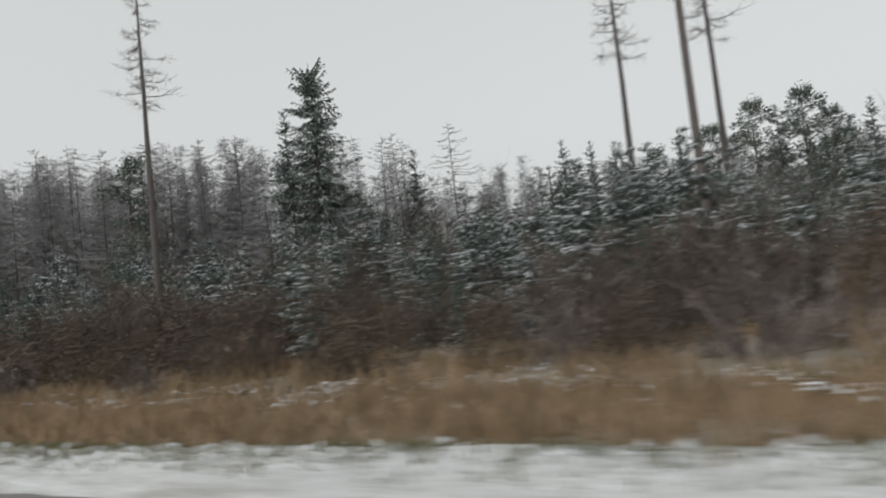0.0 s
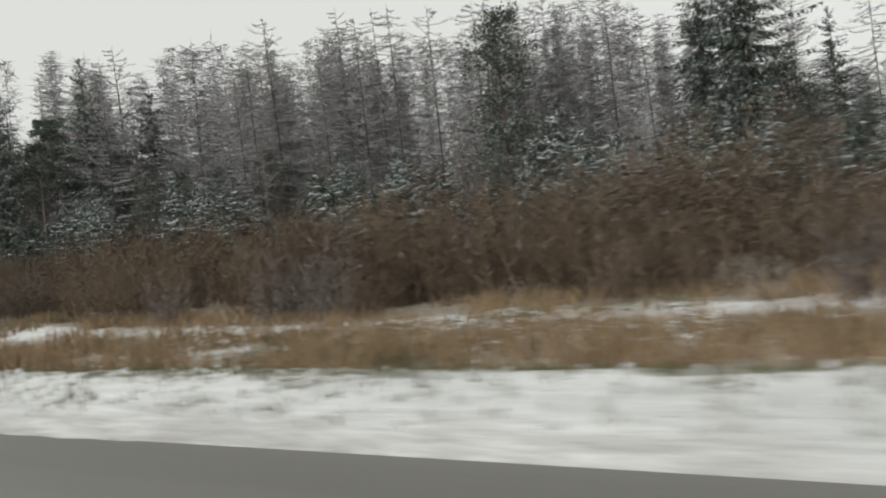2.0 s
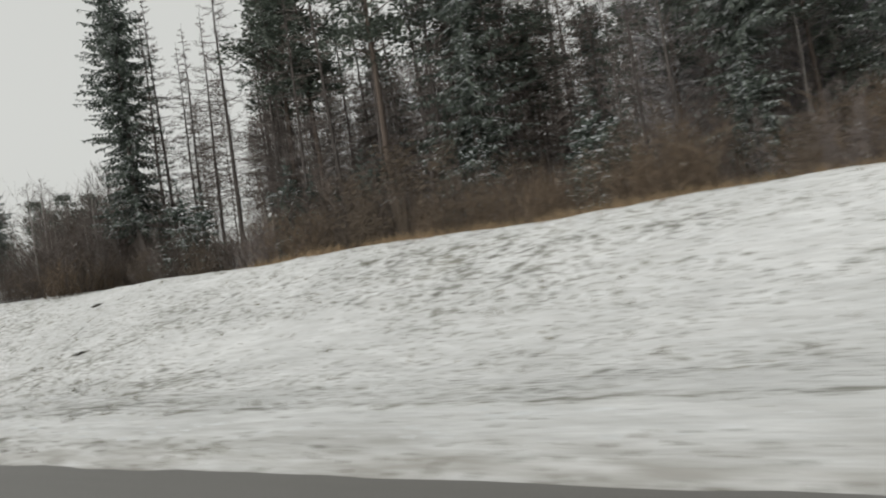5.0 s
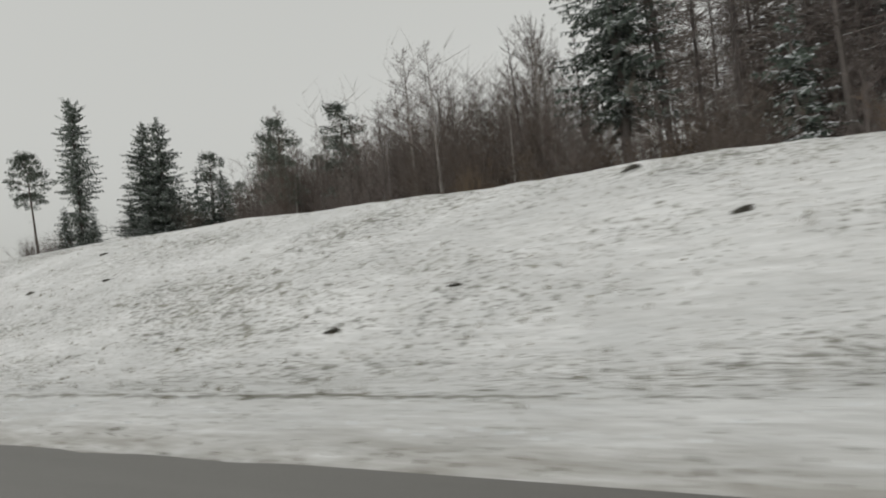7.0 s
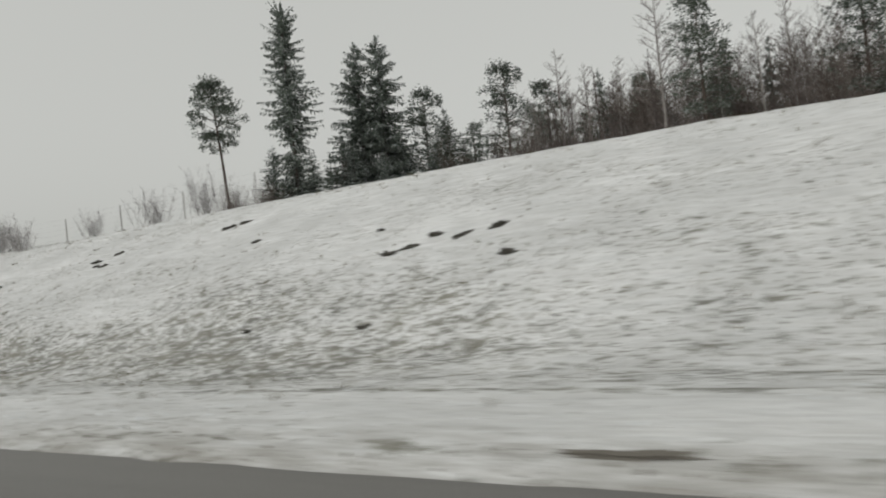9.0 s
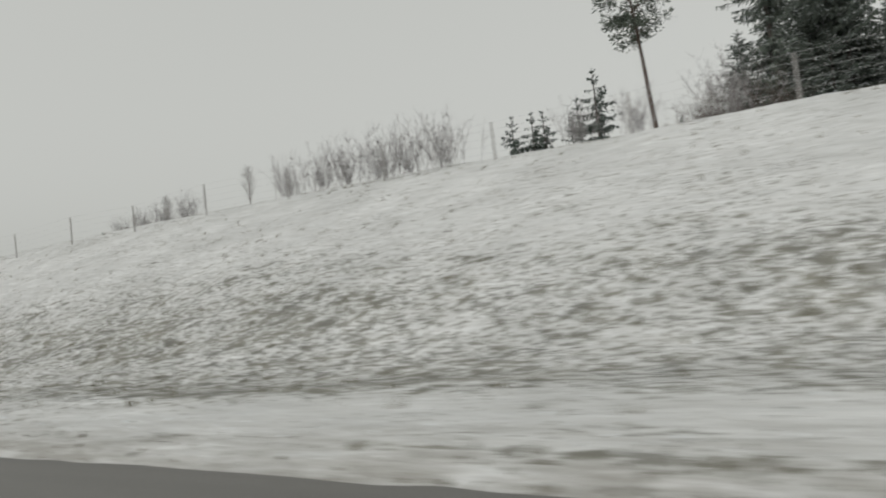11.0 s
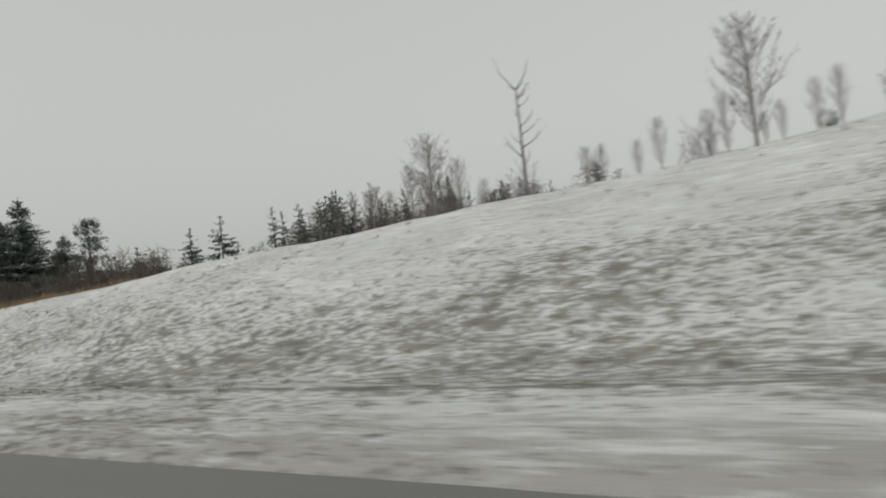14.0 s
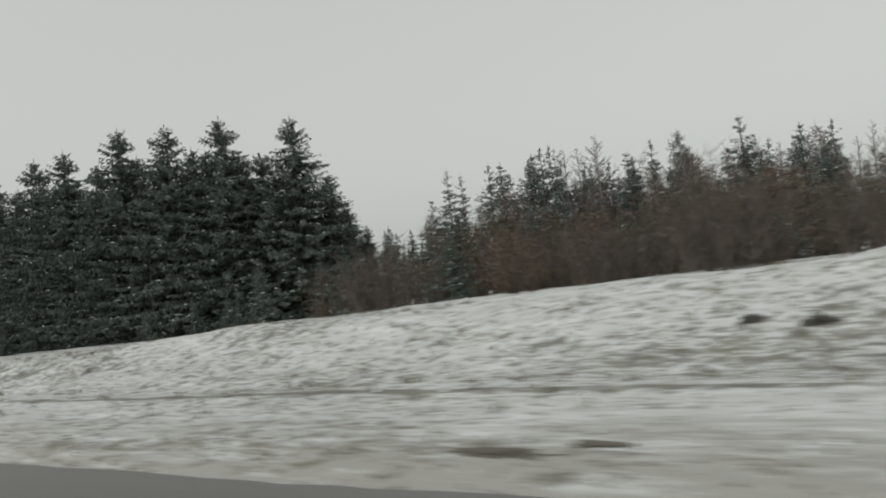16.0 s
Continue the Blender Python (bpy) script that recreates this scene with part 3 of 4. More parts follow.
W1, W2, W3 = "trees of the roadside woods", "young spruces before the wood", "leafless shrubs along the woods"
KINDS = {
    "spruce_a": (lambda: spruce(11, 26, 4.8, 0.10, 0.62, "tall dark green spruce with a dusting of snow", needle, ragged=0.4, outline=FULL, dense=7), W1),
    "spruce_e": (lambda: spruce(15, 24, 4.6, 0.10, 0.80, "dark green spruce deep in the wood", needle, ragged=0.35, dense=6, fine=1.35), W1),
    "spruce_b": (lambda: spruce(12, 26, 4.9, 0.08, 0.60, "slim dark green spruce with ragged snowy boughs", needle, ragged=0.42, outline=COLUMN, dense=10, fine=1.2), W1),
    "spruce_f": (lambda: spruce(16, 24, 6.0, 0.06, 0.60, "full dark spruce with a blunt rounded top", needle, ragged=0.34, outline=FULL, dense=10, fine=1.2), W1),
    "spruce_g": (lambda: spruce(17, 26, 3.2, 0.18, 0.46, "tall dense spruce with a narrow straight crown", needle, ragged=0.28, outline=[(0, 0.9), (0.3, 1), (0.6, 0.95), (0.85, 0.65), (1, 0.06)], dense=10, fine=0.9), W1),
    "alder_a": (lambda: shrub(69, 8, 3.2, "tall leafless thicket of thin brown alder stems", twig, 22, 40, name="alder_thicket", fine=0.5), W3),
    "alder_b": (lambda: shrub(70, 7, 2.6, "dense dark thicket of upright alder stems", dark_twig, 26, 40, name="alder_thicket", fine=0.55), W3),
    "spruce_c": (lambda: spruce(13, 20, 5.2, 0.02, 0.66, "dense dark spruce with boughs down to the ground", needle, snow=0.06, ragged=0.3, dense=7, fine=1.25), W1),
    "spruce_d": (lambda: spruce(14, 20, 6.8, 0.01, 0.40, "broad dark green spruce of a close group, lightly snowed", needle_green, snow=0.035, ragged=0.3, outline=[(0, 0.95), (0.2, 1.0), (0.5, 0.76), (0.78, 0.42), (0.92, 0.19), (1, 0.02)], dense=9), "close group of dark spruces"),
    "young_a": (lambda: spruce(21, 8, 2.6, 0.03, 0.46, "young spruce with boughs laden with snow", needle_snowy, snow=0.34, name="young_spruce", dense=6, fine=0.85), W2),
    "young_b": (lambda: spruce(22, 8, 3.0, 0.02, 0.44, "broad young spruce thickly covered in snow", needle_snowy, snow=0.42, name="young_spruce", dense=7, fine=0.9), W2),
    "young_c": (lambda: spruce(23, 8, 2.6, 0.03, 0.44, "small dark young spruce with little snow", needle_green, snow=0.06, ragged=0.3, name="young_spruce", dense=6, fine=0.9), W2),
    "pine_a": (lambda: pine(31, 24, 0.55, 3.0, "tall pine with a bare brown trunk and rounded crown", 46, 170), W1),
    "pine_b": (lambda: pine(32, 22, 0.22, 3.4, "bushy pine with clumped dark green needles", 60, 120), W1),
    "larch_a": (lambda: bare_tree(41, 26, 0.12, 8.4, "leafless larch with frosted level branches", "larch_tree", frost_haze_twig, bark, 110, -0.04, 10, 0.023, spur=36, shape=0.5, girth=0.75), W1),
    "larch_b": (lambda: bare_tree(42, 26, 0.14, 7.4, "slender leafless frosted larch, greyed in colour for haze", "larch_tree", frost_haze_twig, bark, 110, 0.16, 10, 0.023, spur=36, shape=0.5, girth=0.75), W1),
    "larch_c": (lambda: bare_tree(43, 26, 0.22, 3.4, "tall leafless larch with a bare lower trunk", "larch_tree", twig, bark, 84, 0.08, 9, 0.016, spur=24), W1),
    "larch_d": (lambda: bare_tree(44, 26, 0.62, 2.4, "tall bare larch standing alone before the wood", "larch_tree", twig, bark, 46, 0.0, 9, 0.018, spur=18, girth=1.7), W1),
    "birch_a": (lambda: bare_tree(51, 13, 0.14, 3.0, "leafless birch with a fine upswept crown", "birch_tree", twig, birch_bark, 64, 0.8, 16, 0.011), W1),
    "birch_b": (lambda: bare_tree(52, 13, 0.08, 2.4, "slim leafless alder with upright brown twigs", "alder_tree", twig, bark, 64, 0.9, 12, 0.017), W1),
    "birch_c": (lambda: bare_tree(54, 8, 0.10, 1.7, "small leafless birch with a rounded airy crown", "birch_tree", twig, birch_bark, 110, 1.5, 20, 0.008, shape=0.45, slim=0.35, oval=True), "small trees along the top of the bank"),
    "shrub_d": (lambda: shrub(66, 2.6, 1.3, "upright leafless saplings toned grey for haze on the bank", haze_grey_twig, 26, 16, name="sapling_clump", fine=0.6), "small trees along the top of the bank"),
    "snag": (lambda: bare_tree(53, 10, 0.2, 1.6, "dead slender tree with few crooked branches", "dead_tree", twig, bark, 15, 0.75, 3, 0.016, stout=0.02), ""),
    "shrub_a": (lambda: shrub(61, 3.2, 2.4, "leafless reddish-brown shrub beside the wood", brown_twig, 42, name="reddish_shrub"), W3),
    "shrub_b": (lambda: shrub(62, 3.8, 2.8, "tall leafless brown thicket with thin stems", brown_twig, 50), W3),
    "shrub_c": (lambda: shrub(63, 2.2, 1.8, "low leafless grey-brown shrub", twig, 34, name="low_shrub"), W3),
    "shrub_f": (lambda: shrub(68, 3.6, 2.6, "pale frosted leafless bush at the top of the bank", frost_haze_twig, 40, 26, name="frosted_bush", fine=0.5), "pale bushes along the top of the bank"),
    "thicket_a": (lambda: shrub(67, 3.0, 2.4, "dense dark brown leafless thicket on the bank", dark_twig, 56, 16, name="thicket", fine=0.8), W3),
    "bush_a": (lambda: bush(64, 3.6, 1.9, "thick brown bush that keeps dry leaves", brown_leaf, 34), W3),
    "bush_b": (lambda: bush(65, 4.2, 1.7, "tall dark brown bush with dry leaves", brown_leaf, 30), W3),
}
random.seed(5)
growth = random.Random(9)


def clump(n, xs, ys, kinds, low, high, edge=None, power=1.0, rise=0.0):
    """n plants of the kinds at random in a stretch; ys: depth range, from edge(x) on where one is given."""
    for i in range(n):
        x = random.uniform(*xs)
        y = (edge(x) if edge else 0) + ys[0] + random.random() ** power * (ys[1] - ys[0])
        kind, tall = random.choice(kinds), random.uniform(low, high) + rise * (y - ys[0])
        plant(kind, x, y, tall, wide=growth.uniform(0.85, 1.25), lean=(growth.gauss(0, 1.3), growth.gauss(0, 1.3)))


def edge_line(points):
    px, py = [p[0] for p in points], [p[1] for p in points]
    return lambda x: float(np.interp(x, px, py))


def far_trees(name, n, xs, ys, edge, low, high, seed, material=twig):
    """The depth of a leafless wood, too dense to tell its trees apart."""
    rnd = random.Random(seed)
    g = Geo()
    for i in range(n):
        x = rnd.uniform(*xs)
        y = edge(x) + rnd.uniform(*ys)
        z, h = float(height(x, y)), rnd.uniform(low, high)
        wide = rnd.uniform(2.6, 4.8)
        g.tube([Vector((x, y, z - 0.3)), Vector((x + rnd.uniform(-0.5, 0.5), y, z + h))], [0.10, 0.02], 3)
        for k in range(int(13 * h)):
            t = rnd.random() ** 0.8
            out = rand_dir(rnd, 0.0)
            ln = rnd.uniform(0.3, 1.0) * (0.3 + wide * (1 - t) ** 0.5)
            p = Vector((x, y, z + h * t))
            q = p + out * ln + Vector((0, 0, ln * rnd.uniform(-0.2, 0.45)))
            g.ribbon(p, q, 0.036, out.cross(rand_dir(rnd)).normalized())
            for j in range(2):
                b = p.lerp(q, rnd.uniform(0.35, 1.0))
                d = (out + rand_dir(rnd, 0.9)).normalized()
                g.ribbon(b, b + d * rnd.uniform(0.5, 1.4), 0.04, d.cross(rand_dir(rnd)).normalized())
    ob = g.ob(name, material, None)
    return tagged(ob, "deep leafless larch wood grey-brown with thin twigs", "woodland", kind="stuff")


# wood beside the flat meadow: old larches and spruces behind, young spruces before them
wood_edge = edge_line([(-190, 44), (-160, 42), (-135, 43), (-122, 50), (-100, 60), (-80, 67), (-62, 80), (-50, 93), (-25, 115), (0, 122), (60, 130)])
for x, y, top, kind in [(-58.7, 78, 35.6, "spruce_b"), (-63.1, 77.1, 30.2, "spruce_a"), (-47.1, 96.7, 28.5, "larch_a"), (-51.5, 92.5, 24.2, "spruce_a"),
                        (-27.1, 123, 25.1, "spruce_a"), (-96.4, 67, 30.3, "larch_a"), (-89.3, 66.9, 28.6, "larch_b"), (-80.2, 64.3, 25.0, "pine_b"),
                        (-81.5, 86.4, 30.4, "spruce_a"), (-99.2, 59.7, 26, "larch_a"), (-107.1, 57.1, 27.1, "larch_a"), (-123.9, 48.3, 27.3, "spruce_a"),
                        (-120.2, 48.2, 26.6, "larch_b"), (-131.6, 42.6, 24, "spruce_b"), (-150, 45, 34.3, "spruce_a"), (-36, 118, 26.5, "spruce_a"), (-31, 118, 25.2, "spruce_a"),
                        (-25.6, 112, 23.2, "spruce_a"), (-20, 113, 21, "pine_b"), (-15.6, 112, 23, "spruce_a"), (-10, 108, 22, "pine_b"), (-4.9, 105, 23.6, "pine_b"), (-1.8, 105, 22.4, "spruce_a"),
                        (1.3, 105, 24, "pine_b"), (4.5, 100, 20, "pine_b"), (9.1, 105, 21, "spruce_a"), (14, 106, 22, "pine_b"), (19, 108, 22, "spruce_a")]:
    plant(kind, x, y, top=top)
clump(46, (-55, -138), (2, 20), ["larch_a", "larch_b", "larch_b", "larch_a"], 22, 28.5, wood_edge, 1.3)
clump(30, (45, -55), (4, 22), ["larch_a", "larch_b", "larch_a", "spruce_e"], 18, 23.5, wood_edge, 1.3)
far_trees("far_larches", 270, (60, -190), (20, 60), wood_edge, 17, 24, 21, haze_grey_twig)
far_trees("near_larches", 150, (60, -62), (3, 26), wood_edge, 17, 22.5, 24, haze_grey_twig)
far_trees("near_larches", 165, (-62, -140), (3, 26), wood_edge, 21, 28, 25, haze_grey_twig)
clump(60, (45, -138), (-4, 12), ["birch_b", "birch_b", "birch_a"], 10, 16, wood_edge)
clump(34, (45, -60), (-8, 6), ["spruce_c", "spruce_e", "pine_b", "young_c"], 12, 19, wood_edge)
# tall trees standing alone before the wood
for x, y, kind, tall in [(-38, 32.1, "larch_d", 26), (-6.8, 33, "larch_d", 18.5), (-3.6, 31, "larch_d", 30), (-2.8, 34, "larch_d", 19)]:
    plant(kind, x, y, tall, wide=0.75 if tall == 30 else 1.0)
for x, y, top, kind in [(-96, 38.6, 9.1, "young_b"), (-82.3, 39.4, 9.2, "young_b"), (-94.6, 39.4, 9.2, "young_a"), (-75, 36, 8, "young_b"), (-103, 35, 8.6, "young_a"), (-92, 33, 8.4, "young_b"), (-84, 31, 7.8, "young_a"), (-108, 37, 9, "young_b")]:
    plant(kind, x, y, top=top)
clump(100, (44, -75), (26, 44), ["young_a", "young_b", "young_a", "young_c"], 4.0, 6.4, None, 1.0, 0.08)
clump(34, (44, -75), (44, 76), ["young_a", "young_b", "young_c"], 7, 10.5, None, 1.3, 0.05)
clump(34, (40, -46), (16, 28), ["young_a", "young_b", "young_a", "young_c"], 2.4, 4.2)
clump(46, (16, -34), (19, 40), ["birch_b", "alder_b", "alder_a", "birch_b"], 3.0, 5.5)
clump(60, (40, -110), (40, 66), ["alder_a", "alder_b", "birch_b"], 5, 9)
clump(34, (-75, -125), (34, 46), ["young_a", "young_b", "young_c"], 5.5, 8.5)
clump(54, (40, -52), (10.2, 14), ["shrub_a", "shrub_c", "bush_a"], 0.9, 1.6)
clump(36, (-42, -76), (14, 18), ["shrub_a", "shrub_c", "shrub_a"], 1.4, 2.4)
clump(90, (40, -50), (12, 18), ["shrub_a", "shrub_b", "bush_a", "shrub_c", "bush_a"], 1.2, 2.1)
clump(44, (-50, -86), (16, 22), ["shrub_a", "shrub_b", "shrub_a", "bush_a"], 2.0, 3.4)
clump(70, (40, -48), (17, 27), ["shrub_b", "bush_a", "thicket_a", "bush_b"], 1.8, 2.9)
clump(30, (-48, -78), (20, 30), ["shrub_b", "bush_a", "shrub_b", "shrub_a", "young_a", "young_b"], 2.2, 3.9)
clump(60, (-78, -152), (0.6, 8), ["shrub_a", "bush_a", "shrub_b", "shrub_c", "bush_b"], 1.2, 2.4, lambda x: 10.8 + (float(crest_height(x)) - 0.52) / 0.415)
clump(76, (-75, -145), (21, 40), ["shrub_b", "bush_a", "bush_b", "shrub_a"], 2.0, 4.0)
clump(20, (-76, -92), (5.5, 10), ["shrub_a", "shrub_c", "bush_a", "shrub_b"], 1.3, 2.2, lambda x: float(meadow_edge(x)))
clump(34, (-98, -140), (-5, 5), ["pine_b", "birch_b", "spruce_c", "birch_b"], 8, 13, wood_edge)
clump(32, (-52, -78), (19, 28), ["shrub_b", "bush_b", "birch_b", "alder_a"], 3.0, 4.8)
clump(40, (-78, -104), (19, 35), ["shrub_b", "bush_a", "shrub_a", "shrub_c"], 1.3, 2.4)

# high wood on the bank
for x, y, top, kind in [(-187.6, 43.2, 36, "spruce_g"), (-187.2, 50, 30, "larch_c"), (-193.5, 44.2, 17.3, "birch_c"), (-190.8, 46, 12, "birch_b"), (-197, 47, 15.5, "birch_a")]:
    plant(kind, x, y, top=top)
clump(16, (-126, -150), (44, 66), ["pine_a", "larch_c", "larch_c"], 15, 21)
clump(16, (-148, -172), (42, 74), ["pine_a", "larch_c", "larch_c"], 22, 30)
far_trees("far_trees", 44, (-138, -182), (48, 84), lambda x: 0, 14, 24, 22)
clump(16, (-146, -176), (44, 78), ["larch_c"], 24, 31)
clump(17, (-170, -187), (44, 62), ["larch_c"], 24, 30)
clump(9, (-166, -184), (56, 76), ["spruce_e", "larch_c"], 20, 27)
far_trees("far_trees", 30, (-168, -194), (54, 82), lambda x: 0, 15, 23, 26)
clump(6, (-124, -150), (46, 64), ["spruce_b", "spruce_e", "spruce_c"], 16, 24)
clump(70, (-112, -190), (30, 46), ["alder_b", "thicket_a", "alder_a", "birch_b"], 2.8, 6.0)
clump(44, (-112, -192), (26, 40), ["thicket_a", "shrub_b", "bush_b"], 1.5, 2.9)
clump(14, (-125, -180), (36, 46), ["young_c", "young_a"], 6, 10)

# leafless trees and thickets that follow the wood
tail = edge_line([(-266, 84), (-240, 70), (-225, 64), (-213, 58), (-208, 40), (-192, 38)])
clump(60, (-190, -252), (0, 16), ["birch_b", "birch_a", "birch_a"], 9.5, 14, tail)
clump(70, (-188, -256), (-2, 12), ["alder_b", "alder_a", "birch_b", "birch_a"], 5.5, 8.5, tail)
clump(60, (-188, -262), (-8, 6), ["alder_b", "birch_b", "alder_b", "alder_a"], 4, 6.2, tail)
clump(50, (-214, -262), (-8, 8), ["alder_a", "alder_b", "birch_b", "alder_b"], 6, 11, tail)
clump(13, (-222, -262), (-2, 12), ["pine_b", "spruce_c", "young_c", "pine_b"], 8, 13, tail)
for x, y, top, kind in [(-285.6, 58.2, 27.2, "pine_a"), (-276.8, 60.2, 33.6, "spruce_b"), (-274.5, 70.4, 31.2, "spruce_f"), (-271.6, 71.2, 31.4, "spruce_f"),
                        (-261.4, 85.3, 28.1, "pine_b"), (-271.6, 80.9, 26.2, "pine_b"), (-268, 80, 23, "spruce_c"), (-264, 80, 20, "pine_b"), (-252, 76, 22, "pine_b"),
                        (-244, 66, 20, "birch_a"), (-236, 62, 24, "birch_a"), (-228, 60, 19, "birch_a"), (-249, 72, 24, "birch_a"), (-232, 58, 21, "pine_b"), (-221, 56, 20, "pine_b"), (-226, 64, 21, "birch_a")]:
    plant(kind, x, y, top=top, wide={"pine_a": 1.05, "spruce_b": 0.85, "spruce_f": 1.0, "pine_b": 1.2}.get(kind, 1.0), lean=(0, -4) if kind == "pine_a" else (0, 0))
for x, y in [(-275, 61), (-273, 66), (-270, 72), (-266, 74), (-279, 59)]:
    plant("spruce_c", x, y, random.uniform(8, 11), wide=1.3)
clump(14, (-258, -276), (64, 84), ["spruce_c", "young_c", "alder_b"], 7, 11)
clump(12, (-276, -286), (53, 60), ["alder_b", "alder_a"], 4.0, 5.5)
for x, y, top in [(-277.9, 42, 12.0), (-262.5, 34.5, 10.6), (-287, 41.4, 11.2), (-280.5, 31, 8.6), (-294.5, 38, 11.6), (-297, 37.5, 11.5), (-299.5, 38.5, 11.8), (-302, 38, 11.5), (-304.8, 38.4, 11.4), (-307.5, 38, 11.2)]:
    plant("shrub_f", x, y, top=top)
plant("young_c", -279.8, 37, top=8.0, wide=0.8)


clump(24, (-191, -209), (2, 14), ["alder_a", "alder_b", "birch_a"], 8.5, 12.5, tail)
clump(40, (-213, -258), (-8, 6), ["birch_a", "birch_b", "alder_a"], 8.5, 12.5, tail)
clump(26, (16, -30), (11, 19), ["shrub_a", "bush_a", "thicket_a"], 1.3, 2.3)

# scattered growth along the top of the bank
for x, y, top, kind in [(-352.1, 28.8, 9.8, "birch_c"), (-344.5, 26.7, 7.6, "birch_c"), (-334.8, 26.5, 6.5, "bush_b"), (-336.9, 24, 6.0, "shrub_d"), (-349.6, 27, 5.5, "bush_b"), (-343.6, 24, 5.45, "bush_b"), (-349.4, 25.2, 5.2, "young_c"), (-366.1, 27.8, 7.9, "birch_c"), (-342.8, 27.5, 5.4, "bush_b"),
                        (-318.6, 104, 25.6, "young_c"), (-315.1, 104, 25.5, "young_c"), (-313.1, 104, 25.3, "young_c"), (-304.4, 104, 29.8, "young_c"), (-360.2, 25.5, 9.8, "snag"), (-384.6, 41.5, 8.7, "young_c"),
                        (-394.4, 39.5, 8.5, "young_c"), (-366.5, 29, 5.4, "shrub_f"), (-362.1, 26, 4.7, "bush_b"), (-358.2, 27, 5.1, "bush_b"), (-374, 34, 5.2, "young_c"), (-372, 33, 4.4, "young_c")]:
    plant(kind, x, y, top=top, spin=20 if kind == "snag" else None, wide={"birch_c": 1.4, "snag": 1.0, "young_c": 1.1, "bush_b": 1.3}.get(kind, 1.1))
for x, y, top, kind in [(-318.6, 38, 10.4, "shrub_f"), (-320.2, 37.5, 10.0, "birch_c"), (-321.8, 38.5, 10.1, "shrub_f"), (-323.6, 38, 9.8, "shrub_f"), (-325, 38, 9.2, "birch_c"), (-326.4, 37.6, 9.3, "shrub_f"), (-313.4, 40, 11.4, "birch_c")]:
    plant(kind, x, y, top=top)
for i, (x, y, top, kind) in enumerate([(-364.2, 27, 6.5, "birch_c"), (-367.4, 28, 6.7, "birch_c"), (-366.9, 28.5, 6.4, "birch_c"), (-365.4, 28.2, 5.6, "birch_c"), (-362.4, 26, 5.2, "birch_c"),
                                       (-361.3, 25.5, 4.4, "bush_b"), (-371.4, 30, 6.4, "birch_c"), (-370.2, 30, 6.1, "birch_c"), (-376.1, 31, 6.2, "birch_c"), (-374.6, 31, 6.3, "birch_c"),
                                       (-357.8, 27, 5.5, "young_c"), (-366.2, 27.9, 7.8, "birch_b"), (-356.8, 26.5, 4.7, "bush_b"), (-357.9, 28, 6.0, "birch_c"), (-356.4, 28, 5.9, "birch_c"), (-353.7, 28.5, 6.6, "birch_c"),
                                       (-353.0, 28, 7.0, "birch_c"), (-351.1, 28, 6.3, "birch_c"), (-351.8, 29, 6.1, "birch_c"), (-349.9, 27, 6.6, "birch_c"), (-349.2, 27.3, 6.9, "birch_c"),
                                       (-359.9, 26, 4.6, "bush_b"), (-360.9, 26.2, 5.0, "shrub_f"), (-307.4, 104, 26.0, "young_c")]):
    plant(kind, x, y, top=top, spin=47 * i, wide={"birch_c": 0.95, "bush_b": 1.5, "birch_b": 0.7}.get(kind, 1.0))
bank_top = lambda x: 10.8 + (float(crest_height(x)) - 0.52) / 0.415
clump(12, (-339, -367), (5, 13), ["shrub_d", "birch_c", "birch_c", "shrub_c"], 1.1, 2.2, bank_top)
clump(18, (-383, -402), (5, 13), ["shrub_d", "birch_c", "birch_c", "shrub_c"], 1.7, 3.0, bank_top)
clump(20, (-383, -395), (8, 15), ["thicket_a", "bush_b"], 1.2, 2.1, bank_top)
clump(46, (-380, -408), (6, 14), ["bush_b", "thicket_a", "thicket_a", "young_c"], 1.5, 3.0, bank_top)
clump(24, (-366, -400), (31, 44), ["shrub_a", "shrub_c", "young_c", "shrub_b"], 1.8, 3.3)
for x, y, top in [(-386.3, 40.5, 7.9), (-383.2, 40.5, 8.2), (-375, 35, 5.4), (-396.5, 43, 6.6), (-410, 45, 6.2), (-434.6, 55, 8.7), (-432.3, 55, 8.3), (-413.7, 45, 8.1), (-407, 46.4, 9.2), (-402.6, 42, 6.3)]:
    plant("young_c", x, y, top=top, wide=1.1)
clump(16, (-398, -432), (24, 42), ["young_c"], 2.6, 3.6, None, 1.0, 0.1)
clump(30, (-384, -430), (42, 66), ["birch_b", "young_c", "thicket_a", "birch_b"], 3.5, 7)
clump(60, (-394, -422), (20, 40), ["bush_b", "thicket_a", "thicket_a", "bush_a"], 1.5, 2.6, None, 1.0, 0.11)
plant("pine_b", -484.3, 83.1, top=21.6, wide=1.1)
far_wood = edge_line([(-520, 118), (-425, 118)])
far_trees("far_trees", 110, (-400, -476), (-4, 16), far_wood, 12, 18, 23)
clump(44, (-424, -470), (-2, 16), ["spruce_e", "spruce_c", "birch_a"], 18, 25, far_wood)
clump(30, (-396, -428), (-4, 14), ["spruce_e", "birch_b", "spruce_c", "birch_a"], 14, 19, far_wood)
clump(16, (-464, -486), (-2, 10), ["spruce_e", "birch_b", "young_c"], 8, 15, far_wood)
clump(22, (-480, -540), (0, 12), ["spruce_e", "birch_b", "spruce_c"], 11, 17, far_wood)
clump(56, (-405, -480), (-60, -24), ["birch_b", "bush_b", "birch_b", "shrub_b"], 4, 8, far_wood)
